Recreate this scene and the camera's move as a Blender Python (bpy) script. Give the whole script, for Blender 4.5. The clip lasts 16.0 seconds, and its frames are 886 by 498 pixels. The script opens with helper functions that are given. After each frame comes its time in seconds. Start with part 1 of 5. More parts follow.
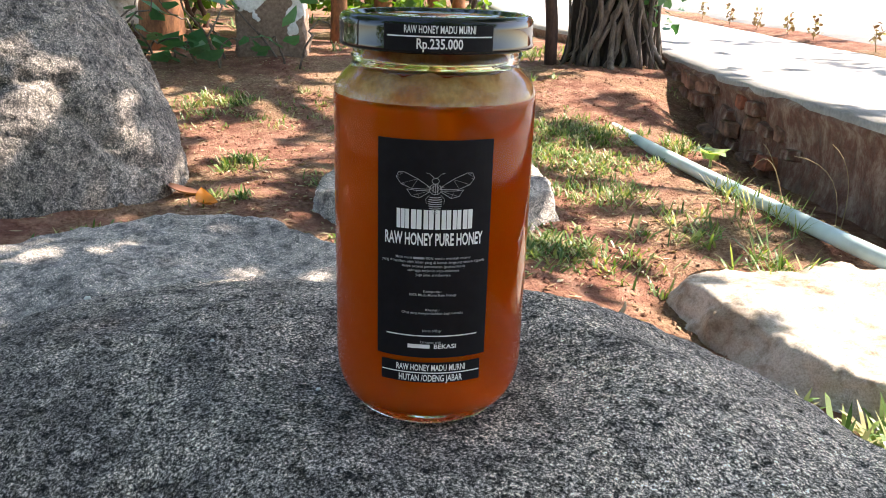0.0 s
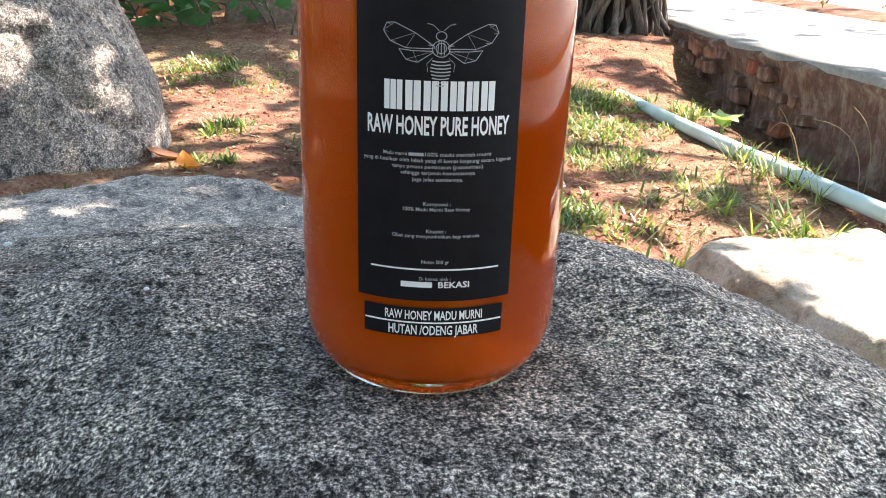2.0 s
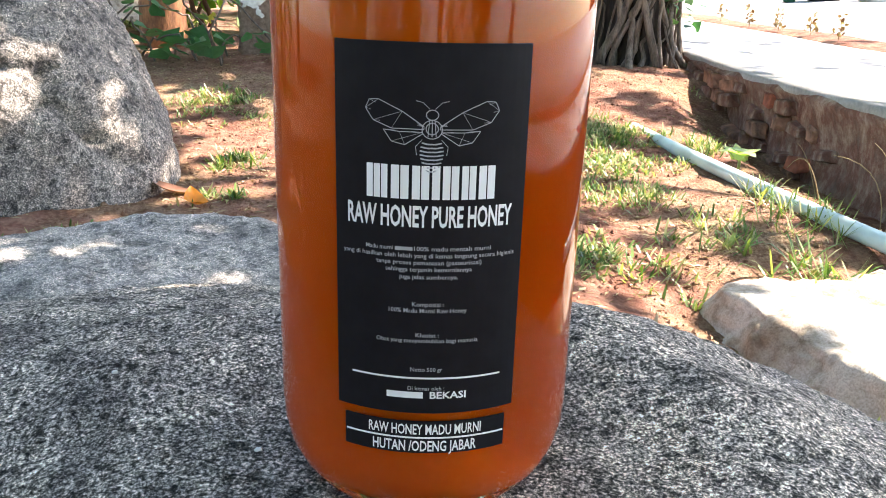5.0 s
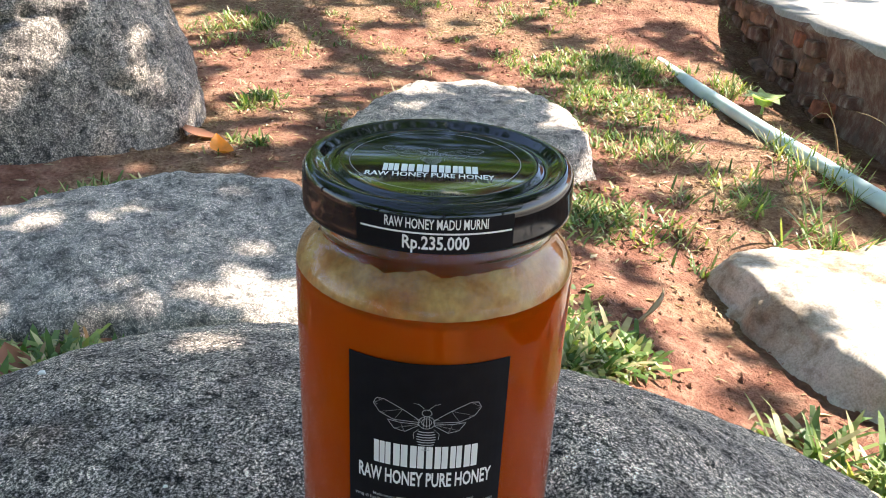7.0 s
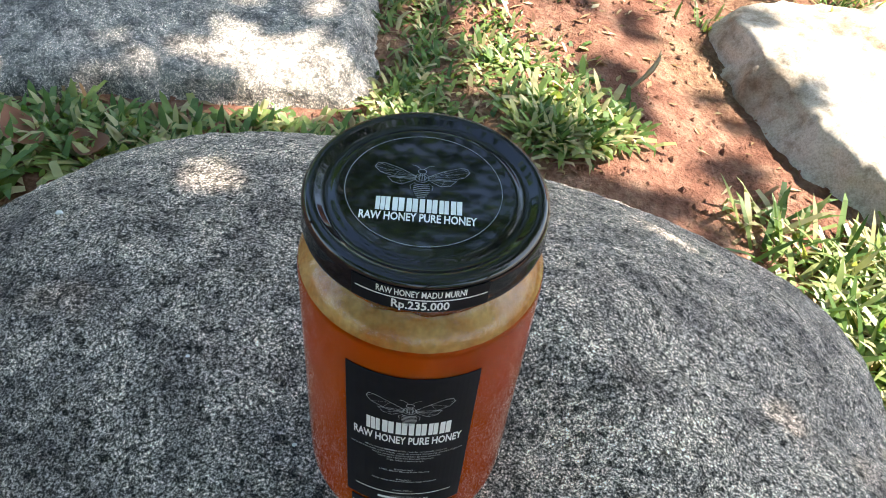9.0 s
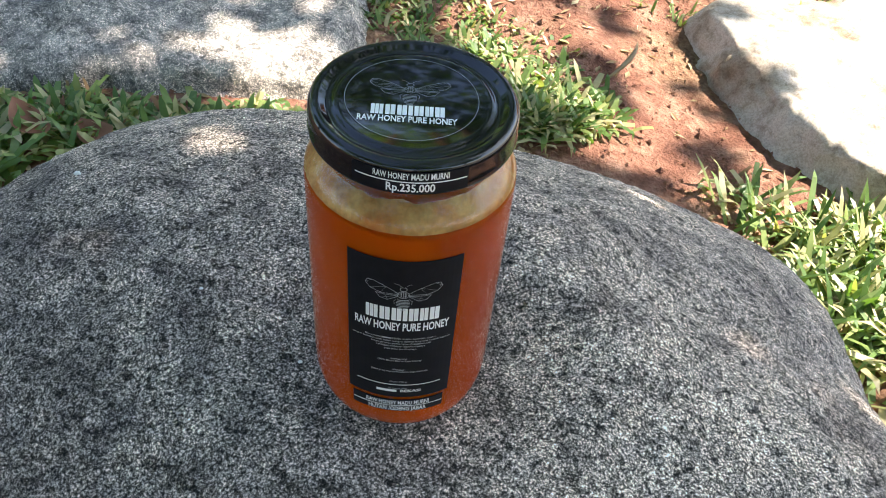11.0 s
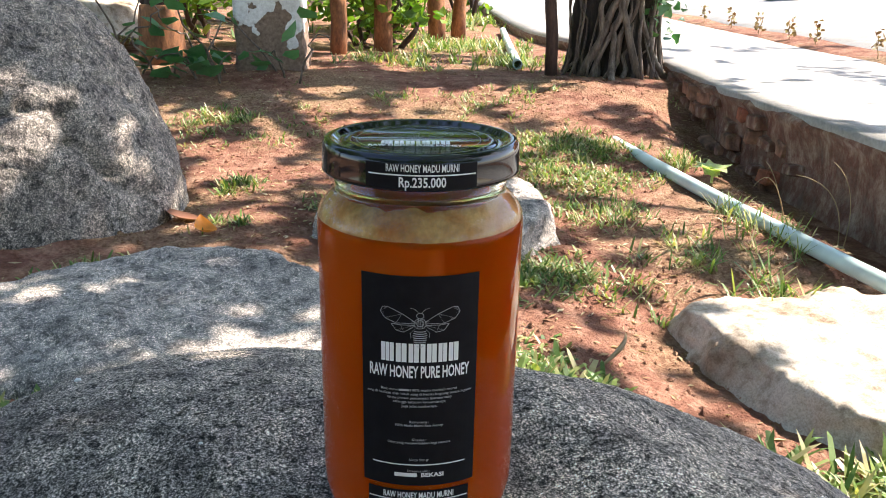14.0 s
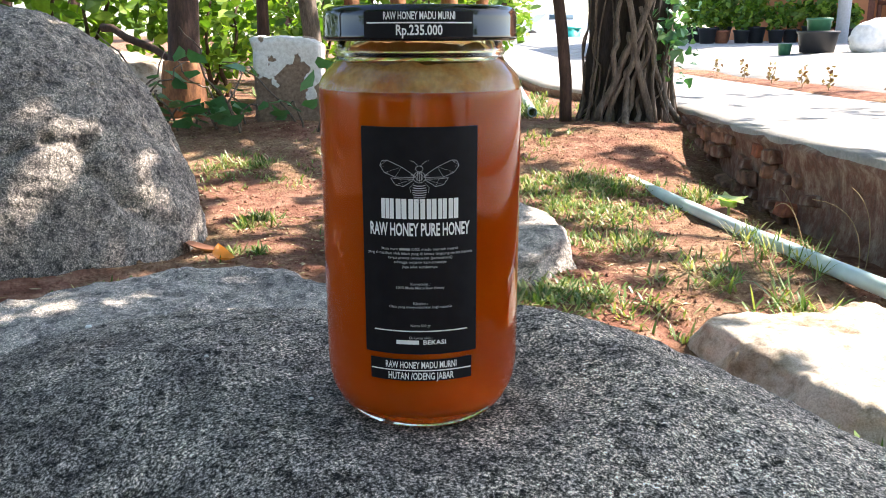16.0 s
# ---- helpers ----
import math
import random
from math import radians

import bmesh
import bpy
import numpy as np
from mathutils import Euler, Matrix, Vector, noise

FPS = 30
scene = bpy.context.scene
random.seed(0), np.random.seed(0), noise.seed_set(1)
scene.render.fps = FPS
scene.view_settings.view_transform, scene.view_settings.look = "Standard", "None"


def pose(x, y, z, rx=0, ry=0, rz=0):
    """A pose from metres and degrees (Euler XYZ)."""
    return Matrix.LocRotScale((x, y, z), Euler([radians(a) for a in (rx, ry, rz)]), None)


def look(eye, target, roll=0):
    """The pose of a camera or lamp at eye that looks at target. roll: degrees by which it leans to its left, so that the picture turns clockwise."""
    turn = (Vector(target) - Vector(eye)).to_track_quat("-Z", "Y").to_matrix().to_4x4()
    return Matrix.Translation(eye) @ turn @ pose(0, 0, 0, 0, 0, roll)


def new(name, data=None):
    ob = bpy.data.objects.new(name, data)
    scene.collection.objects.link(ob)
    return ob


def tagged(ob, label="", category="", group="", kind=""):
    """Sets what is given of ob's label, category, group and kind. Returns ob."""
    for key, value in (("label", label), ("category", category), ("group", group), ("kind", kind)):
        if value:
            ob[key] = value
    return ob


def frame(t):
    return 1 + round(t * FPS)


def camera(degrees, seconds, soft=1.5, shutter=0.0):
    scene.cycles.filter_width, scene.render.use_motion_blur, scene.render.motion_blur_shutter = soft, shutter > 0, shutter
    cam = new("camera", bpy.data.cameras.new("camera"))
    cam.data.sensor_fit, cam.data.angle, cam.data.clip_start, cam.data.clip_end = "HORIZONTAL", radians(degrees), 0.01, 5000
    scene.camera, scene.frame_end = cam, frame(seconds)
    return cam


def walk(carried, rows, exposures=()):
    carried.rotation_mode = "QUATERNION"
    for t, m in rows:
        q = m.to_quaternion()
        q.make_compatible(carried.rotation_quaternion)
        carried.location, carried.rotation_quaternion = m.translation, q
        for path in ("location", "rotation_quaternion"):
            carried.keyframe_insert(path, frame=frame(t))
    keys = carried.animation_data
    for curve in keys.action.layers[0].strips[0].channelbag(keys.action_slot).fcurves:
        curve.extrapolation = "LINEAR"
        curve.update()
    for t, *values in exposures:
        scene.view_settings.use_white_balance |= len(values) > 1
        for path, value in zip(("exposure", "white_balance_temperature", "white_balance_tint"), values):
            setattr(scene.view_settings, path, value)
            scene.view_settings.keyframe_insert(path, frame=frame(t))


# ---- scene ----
cam = camera(56.5, 16.0, soft=1.0)
PATH = [
    (0, (0.001, -0.283, 0.389), (0.03, 1.608, -0.261), 1.7),
    (0.5, (0.0, -0.272, 0.381), (0.013, 1.605, -0.311), 1.4),
    (1, (0.001, -0.252, 0.368), (0.014, 1.618, -0.342), 1.8),
    (1.5, (-0.001, -0.233, 0.357), (0.034, 1.641, -0.341), 2.0),
    (2, (0.0, -0.212, 0.344), (0.038, 1.663, -0.351), 1.8),
    (2.5, (0.003, -0.193, 0.333), (0.03, 1.697, -0.32), 1.2),
    (3, (0.004, -0.179, 0.322), (0.03, 1.707, -0.343), 1.4),
    (3.5, (0.005, -0.177, 0.323), (0.025, 1.713, -0.331), 1.3),
    (4, (0.005, -0.177, 0.326), (0.011, 1.715, -0.321), 1.4),
    (4.5, (0.004, -0.181, 0.339), (0.018, 1.722, -0.275), 1.8),
    (4.7, (0.004, -0.182, 0.343), (0.014, 1.72, -0.277), 1.8),
    (6.8, (0.009, -0.186, 0.428), (-0.028, 1.639, -0.391), 1.8),
    (7, (0.007, -0.185, 0.439), (-0.032, 1.618, -0.427), 2.7),
    (7.5, (0.002, -0.176, 0.46), (-0.014, 1.514, -0.61), 3.7),
    (8, (0.001, -0.168, 0.487), (0.008, 1.379, -0.78), 5.5),
    (8.5, (0.002, -0.159, 0.505), (0.031, 1.285, -0.878), 6.0),
    (9, (0.003, -0.153, 0.52), (0.036, 1.193, -0.959), 6.5),
    (9.2, (0.003, -0.155, 0.524), (0.049, 1.147, -0.993), 6.9),
    (11.3, (0.007, -0.21, 0.522), (0.058, 1.209, -0.886), 5.6),
    (11.5, (0.007, -0.214, 0.513), (0.061, 1.284, -0.811), 5.4),
    (12, (0.01, -0.224, 0.507), (0.035, 1.424, -0.626), 4.1),
    (12.5, (0.009, -0.236, 0.498), (0.033, 1.512, -0.473), 4.2),
    (13, (0.008, -0.248, 0.482), (0.023, 1.563, -0.368), 3.0),
    (13.5, (0.007, -0.259, 0.455), (0.033, 1.595, -0.295), 2.5),
    (14, (0.006, -0.265, 0.427), (0.026, 1.626, -0.226), 1.1),
    (14.5, (0.007, -0.271, 0.41), (0.019, 1.639, -0.181), 0.5),
    (15, (0.007, -0.28, 0.388), (-0.008, 1.641, -0.169), 1.2),
    (15.5, (0.01, -0.288, 0.375), (0.002, 1.642, -0.152), 0.4),
    (16, (0.013, -0.285, 0.365), (-0.017, 1.651, -0.134), -0.1),
]
walk(cam, [(t, look(eye, target, roll)) for t, eye, target, roll in PATH], exposures=[(0.0, 1.85, 6650, 15), (1.0, 2.12, 6600, 15), (2.0, 2.3, 6600, 15), (3.0, 2.45, 6600, 15), (4.5, 2.5, 6550, 15), (7.0, 1.95, 6500, 13), (9.0, 2.05, 6500, 10), (11.5, 2.05, 6500, 12), (13.0, 1.85, 6500, 14), (15.0, 1.75, 6500, 14), (16.0, 1.9, 6500, 14)])

# ---- light ----
SUN = Vector((0.62, 0.16, 0.77)).normalized()      # the way to the sun
world = bpy.data.worlds.new("sky")
scene.world = world
world.use_nodes = True
wn = world.node_tree
wn.nodes.clear()
sky = wn.nodes.new("ShaderNodeTexSky")
sky.sky_type, sky.sun_disc = "NISHITA", False
sky.sun_elevation = math.asin(SUN.z)
sky.sun_rotation = math.atan2(SUN.x, SUN.y)
back = wn.nodes.new("ShaderNodeBackground")
back.inputs["Strength"].default_value = 0.15
wout = wn.nodes.new("ShaderNodeOutputWorld")
wn.links.new(sky.outputs[0], back.inputs[0])
wn.links.new(back.outputs[0], wout.inputs[0])
lamp = bpy.data.lights.new("sun", "SUN")
lamp.energy, lamp.angle, lamp.color = 5.0, radians(0.53), (1.0, 0.93, 0.82)
sun = new("sun", lamp)
sun.matrix_world = look(SUN * 20, (0, 0, 0))


# ---- materials ----
def material(name):
    m = bpy.data.materials.new(name)
    m.use_nodes = True
    nt = m.node_tree
    return m, nt, nt.nodes["Principled BSDF"]


def put_node(nt, kind, **values):
    n = nt.nodes.new(kind)
    for key, v in values.items():
        n.inputs[key].default_value = v
    return n


def coords(nt, scale=1.0, stretch=(1, 1, 1)):
    tc = nt.nodes.new("ShaderNodeTexCoord")
    mp = nt.nodes.new("ShaderNodeMapping")
    mp.inputs["Scale"].default_value = [scale * s for s in stretch]
    nt.links.new(tc.outputs["Object"], mp.inputs["Vector"])
    return mp.outputs[0]


def noise_tex(nt, vec, scale, detail=4.0, rough=0.55):
    n = put_node(nt, "ShaderNodeTexNoise", Scale=scale, Detail=detail, Roughness=rough)
    nt.links.new(vec, n.inputs["Vector"])
    return n.outputs["Fac"]


def ramp(nt, fac, stops):
    r = nt.nodes.new("ShaderNodeValToRGB")
    e = r.color_ramp.elements
    while len(e) < len(stops):
        e.new(0.5)
    for k, (p, c) in enumerate(stops):
        e[k].position = p
        e[k].color = (*c, 1) if len(c) == 3 else c
    nt.links.new(fac, r.inputs[0])
    return r.outputs[0]


def blend(nt, a, b, fac, mode="MIX"):
    n = nt.nodes.new("ShaderNodeMix")
    n.data_type, n.blend_type = "RGBA", mode
    for sock, v in ((n.inputs[0], fac), (n.inputs[6], a), (n.inputs[7], b)):
        if isinstance(v, (int, float)):
            sock.default_value = v
        elif isinstance(v, tuple):
            sock.default_value = (*v, 1)
        else:
            nt.links.new(v, sock)
    return n.outputs[2]


def bump(nt, bsdf, height, strength=0.5, distance=0.002):
    b = put_node(nt, "ShaderNodeBump", Strength=strength, Distance=distance)
    nt.links.new(height, b.inputs["Height"])
    nt.links.new(b.outputs[0], bsdf.inputs["Normal"])


def grey(v):
    return (v * 1.035, v * 0.98, v * 0.93)


def crumpled(nt, vec, scale, amount):
    """Coordinates shaken by noise, so that grains and pits get ragged outlines."""
    n = put_node(nt, "ShaderNodeTexNoise", Scale=scale, Detail=3.0)
    nt.links.new(vec, n.inputs["Vector"])
    off = nt.nodes.new("ShaderNodeVectorMath")
    off.operation = "MULTIPLY_ADD"
    off.inputs[1].default_value = (amount, amount, amount)
    nt.links.new(n.outputs["Color"], off.inputs[0])
    nt.links.new(vec, off.inputs[2])
    return off.outputs[0]


def granite(name, tone=1.0, warm=0.0, grain=1.0, stain=0.5, soft=0.0, lichen_shade=None):
    """Weathered granite: pale crystals in a dark ground, ragged pits, dark lichen stains with shade painted in."""
    m, nt, p = material(name)
    v = coords(nt)
    rag = crumpled(nt, v, 500 / grain, 0.0016 * grain)
    fine = noise_tex(nt, v, 720 / grain, 3, 0.8)
    speck = noise_tex(nt, rag, 300 / grain, 5, 0.8)
    blot = noise_tex(nt, v, 38, 5, 0.65)
    big = noise_tex(nt, v, 6, 5, 0.6)
    c1 = ramp(nt, fine, [(0.38, grey(0.03 * tone)), (0.46, grey(0.14 * tone)), (0.53, grey(0.38 * tone)), (0.61, grey(0.95 * tone))])
    c = blend(nt, c1, ramp(nt, speck, [(0.39, grey(0.10)), (0.48, grey(0.85)), (0.6, grey(1.55))]), 1.0, "MULTIPLY")
    pit = ramp(nt, noise_tex(nt, rag, 130 / grain, 5, 0.75), [(0.385, (0, 0, 0)), (0.45, (1, 1, 1))])
    c = blend(nt, c, blend(nt, grey(0.14), grey(1.0), pit), 0.9, "MULTIPLY")
    c = blend(nt, c, grey(0.25 * tone), soft)
    c = blend(nt, c, ramp(nt, blot, [(0.36, (0.42, 0.42, 0.44)), (0.48, (0.93, 0.93, 0.93)), (0.62, (1.4, 1.38, 1.33))]), 0.85, "MULTIPLY")
    c3 = ramp(nt, big, [(0.35, (0.42, 0.41, 0.43)), (0.52, (1, 0.98, 0.95)), (0.7, (1.15 + warm, 1.1 + warm * 0.6, 1.0))])
    c = blend(nt, c, c3, stain, "MULTIPLY")
    if lichen_shade:
        # one large blue-grey patch with a ragged edge: lichen, plus painted left-side shade
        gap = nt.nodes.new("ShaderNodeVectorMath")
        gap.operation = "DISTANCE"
        gap.inputs[1].default_value = lichen_shade[:3]
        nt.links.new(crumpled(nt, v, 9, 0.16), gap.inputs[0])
        c = blend(nt, c, ramp(nt, gap.outputs["Value"], [(lichen_shade[3] * 0.45, (0.38, 0.38, 0.42)), (lichen_shade[3] * 1.2, (1, 1, 1))]), 1.0, "MULTIPLY")
    nt.links.new(c, p.inputs["Base Color"])
    p.inputs["Roughness"].default_value = 0.9
    p.inputs["Specular IOR Level"].default_value = 0.25
    h = blend(nt, pit, speck, 0.45)
    h = blend(nt, h, fine, 0.15)
    bump(nt, p, h, 0.9, 0.0022 * grain)
    return m


def sandstone():
    """Pale tan stone, nearly even, with rusty earth rubbed into it."""
    m, nt, p = material("pale_sandstone")
    v = coords(nt)
    big, mid, fine = noise_tex(nt, v, 9, 5, 0.6), noise_tex(nt, v, 55, 5, 0.65), noise_tex(nt, v, 420, 4, 0.7)
    c = ramp(nt, big, [(0.34, (0.34, 0.25, 0.18)), (0.5, (0.52, 0.45, 0.37)), (0.68, (0.64, 0.58, 0.51))])
    c = blend(nt, c, ramp(nt, mid, [(0.34, (0.55, 0.48, 0.42)), (0.5, (1, 0.98, 0.96)), (0.7, (1.12, 1.1, 1.08))]), 0.8, "MULTIPLY")
    c = blend(nt, c, ramp(nt, fine, [(0.33, (0.6, 0.57, 0.54)), (0.6, (1.1, 1.1, 1.1))]), 0.7, "MULTIPLY")
    nt.links.new(c, p.inputs["Base Color"])
    p.inputs["Roughness"].default_value = 0.93
    p.inputs["Specular IOR Level"].default_value = 0.2
    bump(nt, p, blend(nt, mid, fine, 0.5), 0.8, 0.004)
    return m


def plain(name, c, rough=0.5, metal=0.0, vary=0.12, scale=60, relief=0.15, depth=0.001):
    """A painted or moulded surface with slight mottling and fine relief."""
    m, nt, p = material(name)
    v = coords(nt)
    n = noise_tex(nt, v, scale, 4)
    lo, hi = [max(0, x * (1 - vary)) for x in c], [x * (1 + vary) for x in c]
    nt.links.new(ramp(nt, n, [(0.3, tuple(lo)), (0.7, tuple(hi))]), p.inputs["Base Color"])
    p.inputs["Roughness"].default_value, p.inputs["Metallic"].default_value = rough, metal
    if relief:
        bump(nt, p, noise_tex(nt, v, scale * 4, 3), relief, depth)
    return m


def leaf_material(name, stops, through_light=0.35, rough=0.45):
    """Leaves: hue varies by leaf, and some light comes through."""
    m, nt, p = material(name)
    geo = nt.nodes.new("ShaderNodeNewGeometry")
    c = ramp(nt, geo.outputs["Random Per Island"], stops)
    c = blend(nt, c, ramp(nt, noise_tex(nt, coords(nt), 45, 3), [(0.3, (0.7, 0.7, 0.65)), (0.7, (1.15, 1.15, 1.1))]), 0.8, "MULTIPLY")
    nt.links.new(c, p.inputs["Base Color"])
    p.inputs["Roughness"].default_value = rough
    tr = nt.nodes.new("ShaderNodeBsdfTranslucent")
    nt.links.new(blend(nt, c, (1.3, 1.5, 0.5), 1.0, "MULTIPLY"), tr.inputs["Color"])
    mx = nt.nodes.new("ShaderNodeMixShader")
    mx.inputs[0].default_value = through_light
    out = nt.nodes["Material Output"]
    nt.links.new(p.outputs[0], mx.inputs[1])
    nt.links.new(tr.outputs[0], mx.inputs[2])
    nt.links.new(mx.outputs[0], out.inputs["Surface"])
    return m


def soil_material():
    m, nt, p = material("red_soil")
    v = coords(nt)
    big, mid, fine = noise_tex(nt, v, 3.2, 5, 0.6), noise_tex(nt, v, 22, 5, 0.65), noise_tex(nt, v, 160, 4, 0.7)
    c = ramp(nt, mid, [(0.3, (0.135, 0.055, 0.036)), (0.5, (0.245, 0.115, 0.076)), (0.68, (0.38, 0.22, 0.15))])
    straw = ramp(nt, fine, [(0.35, (0.17, 0.10, 0.05)), (0.55, (0.34, 0.25, 0.14)), (0.7, (0.48, 0.38, 0.24))])
    cover = ramp(nt, big, [(0.47, (0, 0, 0)), (0.64, (0.65, 0.65, 0.65))])
    c = blend(nt, c, straw, cover)
    c = blend(nt, c, ramp(nt, fine, [(0.3, (0.6, 0.6, 0.6)), (0.7, (1.25, 1.25, 1.25))]), 0.8, "MULTIPLY")
    nt.links.new(c, p.inputs["Base Color"])
    p.inputs["Roughness"].default_value = 0.95
    p.inputs["Specular IOR Level"].default_value = 0.15
    bump(nt, p, blend(nt, mid, fine, 0.6), 1.0, 0.012)
    return m


def concrete_material(name, tone, warm=(1, 0.97, 0.92)):
    m, nt, p = material(name)
    v = coords(nt)
    a, b = noise_tex(nt, v, 4, 6, 0.65), noise_tex(nt, v, 120, 4, 0.6)
    c = ramp(nt, a, [(0.3, tuple(tone * 0.62 * w for w in warm)), (0.55, tuple(tone * w for w in warm)), (0.75, tuple(tone * 1.2 * w for w in warm))])
    c = blend(nt, c, ramp(nt, b, [(0.3, grey(0.75)), (0.7, grey(1.15))]), 0.8, "MULTIPLY")
    nt.links.new(c, p.inputs["Base Color"])
    p.inputs["Roughness"].default_value = 0.9
    bump(nt, p, b, 0.5, 0.003)
    return m


def weathered_render(name):
    """Old cement render: dark mould runs over grey-brown, red earth splashed at the foot."""
    m, nt, p = material(name)
    v = coords(nt)
    runs = noise_tex(nt, coords(nt, 1, (1, 1, 0.45)), 28, 6, 0.75)
    spots, fine = noise_tex(nt, v, 30, 5, 0.7), noise_tex(nt, v, 140, 4, 0.6)
    c = ramp(nt, runs, [(0.36, (0.045, 0.030, 0.024)), (0.5, (0.15, 0.085, 0.06)), (0.64, (0.40, 0.32, 0.25))])
    c = blend(nt, c, ramp(nt, spots, [(0.45, (0.20, 0.075, 0.045)), (0.6, (0.26, 0.17, 0.12))]), 0.45)
    nt.links.new(c, p.inputs["Base Color"])
    p.inputs["Roughness"].default_value = 0.95
    bump(nt, p, blend(nt, spots, fine, 0.5), 0.9, 0.008)
    return m


def peeling_render(name):
    """White limewash peeled off in patches over brown render."""
    m, nt, p = material(name)
    v = coords(nt)
    tc = nt.nodes.new("ShaderNodeTexCoord")
    sep = nt.nodes.new("ShaderNodeSeparateXYZ")
    nt.links.new(tc.outputs["Object"], sep.inputs[0])
    n = noise_tex(nt, v, 13, 3, 0.55)
    up = nt.nodes.new("ShaderNodeMath")
    up.operation = "MULTIPLY_ADD"
    up.inputs[1].default_value, up.inputs[2].default_value = 1.3, -0.29
    nt.links.new(sep.outputs["Z"], up.inputs[0])
    add = nt.nodes.new("ShaderNodeMath")
    nt.links.new(n, add.inputs[0])
    nt.links.new(up.outputs[0], add.inputs[1])
    mask = ramp(nt, add.outputs[0], [(0.535, (0, 0, 0)), (0.555, (1, 1, 1))])
    fine = noise_tex(nt, v, 90, 5, 0.65)
    under = ramp(nt, fine, [(0.3, (0.12, 0.075, 0.05)), (0.7, (0.30, 0.21, 0.15))])
    white = ramp(nt, fine, [(0.3, (0.55, 0.52, 0.47)), (0.6, (0.76, 0.74, 0.70))])
    nt.links.new(blend(nt, under, white, mask), p.inputs["Base Color"])
    p.inputs["Roughness"].default_value = 0.92
    bump(nt, p, blend(nt, mask, fine, 0.35), 0.7, 0.004)
    return m


def bark_material(name, a, b, stretch=(1, 1, 0.25), scale=38):
    m, nt, p = material(name)
    v = coords(nt, 1, stretch)
    n, f = noise_tex(nt, v, scale, 6, 0.65), noise_tex(nt, v, scale * 5, 4, 0.6)
    c = ramp(nt, n, [(0.32, a), (0.68, b)])
    c = blend(nt, c, ramp(nt, f, [(0.3, grey(0.6)), (0.7, grey(1.3))]), 0.8, "MULTIPLY")
    nt.links.new(c, p.inputs["Base Color"])
    p.inputs["Roughness"].default_value = 0.9
    bump(nt, p, n, 0.8, 0.006)
    return m


def glass_material():
    m, nt, p = material("clear_glass")
    p.inputs["Base Color"].default_value = (0.97, 0.95, 0.76, 1)
    p.inputs["Roughness"].default_value = 0.01
    p.inputs["IOR"].default_value = 1.36
    p.inputs["Transmission Weight"].default_value = 1.0
    return m


def honey_material():
    m, nt, p = material("amber_honey")
    v = coords(nt)
    n = noise_tex(nt, v, 22, 3)
    nt.links.new(ramp(nt, n, [(0.3, (0.39, 0.054, 0.0006)), (0.7, (0.46, 0.070, 0.0010))]), p.inputs["Base Color"])
    p.inputs["Roughness"].default_value = 0.5
    p.inputs["Specular IOR Level"].default_value = 0.0
    p.inputs["Subsurface Weight"].default_value = 0.55
    p.inputs["Subsurface Radius"].default_value = (0.030, 0.010, 0.001)
    p.inputs["Subsurface Scale"].default_value = 1.0
    return m


def froth_material():
    m, nt, p = material("honey_froth")
    v = coords(nt)
    n, f = noise_tex(nt, v, 60, 5, 0.7), noise_tex(nt, v, 500, 3, 0.6)
    c = ramp(nt, n, [(0.35, (0.42, 0.13, 0.015)), (0.5, (0.48, 0.23, 0.06)), (0.65, (0.58, 0.37, 0.15))])
    c = blend(nt, c, ramp(nt, f, [(0.35, grey(0.75)), (0.6, grey(1.1))]), 0.7, "MULTIPLY")
    nt.links.new(c, p.inputs["Base Color"])
    p.inputs["Roughness"].default_value = 0.4
    bump(nt, p, f, 0.4, 0.0006)
    return m


# the boulder's left is darkened in colour: a lichen patch that also carries shade
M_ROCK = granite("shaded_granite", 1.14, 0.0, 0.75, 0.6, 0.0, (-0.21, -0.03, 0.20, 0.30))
M_STONE = granite("pale_granite", 1.2, 0.06, 1.0, 0.45, 0.4)
M_BOULDER = granite("grey_granite", 0.8, 0.0, 1.3, 0.6, 0.25)
M_SAND = sandstone()
M_SOIL = soil_material()
M_PATH = concrete_material("path_concrete", 0.38)
M_KERB = concrete_material("kerb_concrete", 0.42)
M_WALL = weathered_render("mould_stained_render")
M_BRICK = plain("old_brick", (0.24, 0.13, 0.085), 0.95, vary=0.75, scale=25, relief=0.8, depth=0.006)
M_RED = plain("red_brick", (0.30, 0.10, 0.055), 0.95, vary=0.5, scale=30, relief=0.8, depth=0.005)
M_PEEL = peeling_render("peeling_limewash")
# near-black, so the fig bark carries the shade of gaps between its roots
M_BARK = bark_material("shade_black_bark", (0.012, 0.009, 0.008), (0.06, 0.045, 0.035))
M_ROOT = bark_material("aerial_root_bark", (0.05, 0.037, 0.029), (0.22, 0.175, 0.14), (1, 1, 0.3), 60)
M_DARKBARK = bark_material("dark_bark", (0.03, 0.017, 0.013), (0.10, 0.055, 0.04))
M_REDBARK = bark_material("peeled_red_bark", (0.10, 0.04, 0.02), (0.38, 0.17, 0.07), (1, 1, 0.4), 30)
M_GLASS, M_HONEY, M_FROTH = glass_material(), honey_material(), froth_material()
M_LID = plain("black_lacquer", (0.008, 0.008, 0.009), 0.07, vary=0.1, relief=0)
M_LABEL = plain("black_label_paper", (0.010, 0.010, 0.012), 0.45, vary=0.15, scale=200, relief=0.05, depth=0.0002)
for m_ in (M_LABEL,):
    m_.node_tree.nodes["Principled BSDF"].inputs["Specular IOR Level"].default_value = 0.10
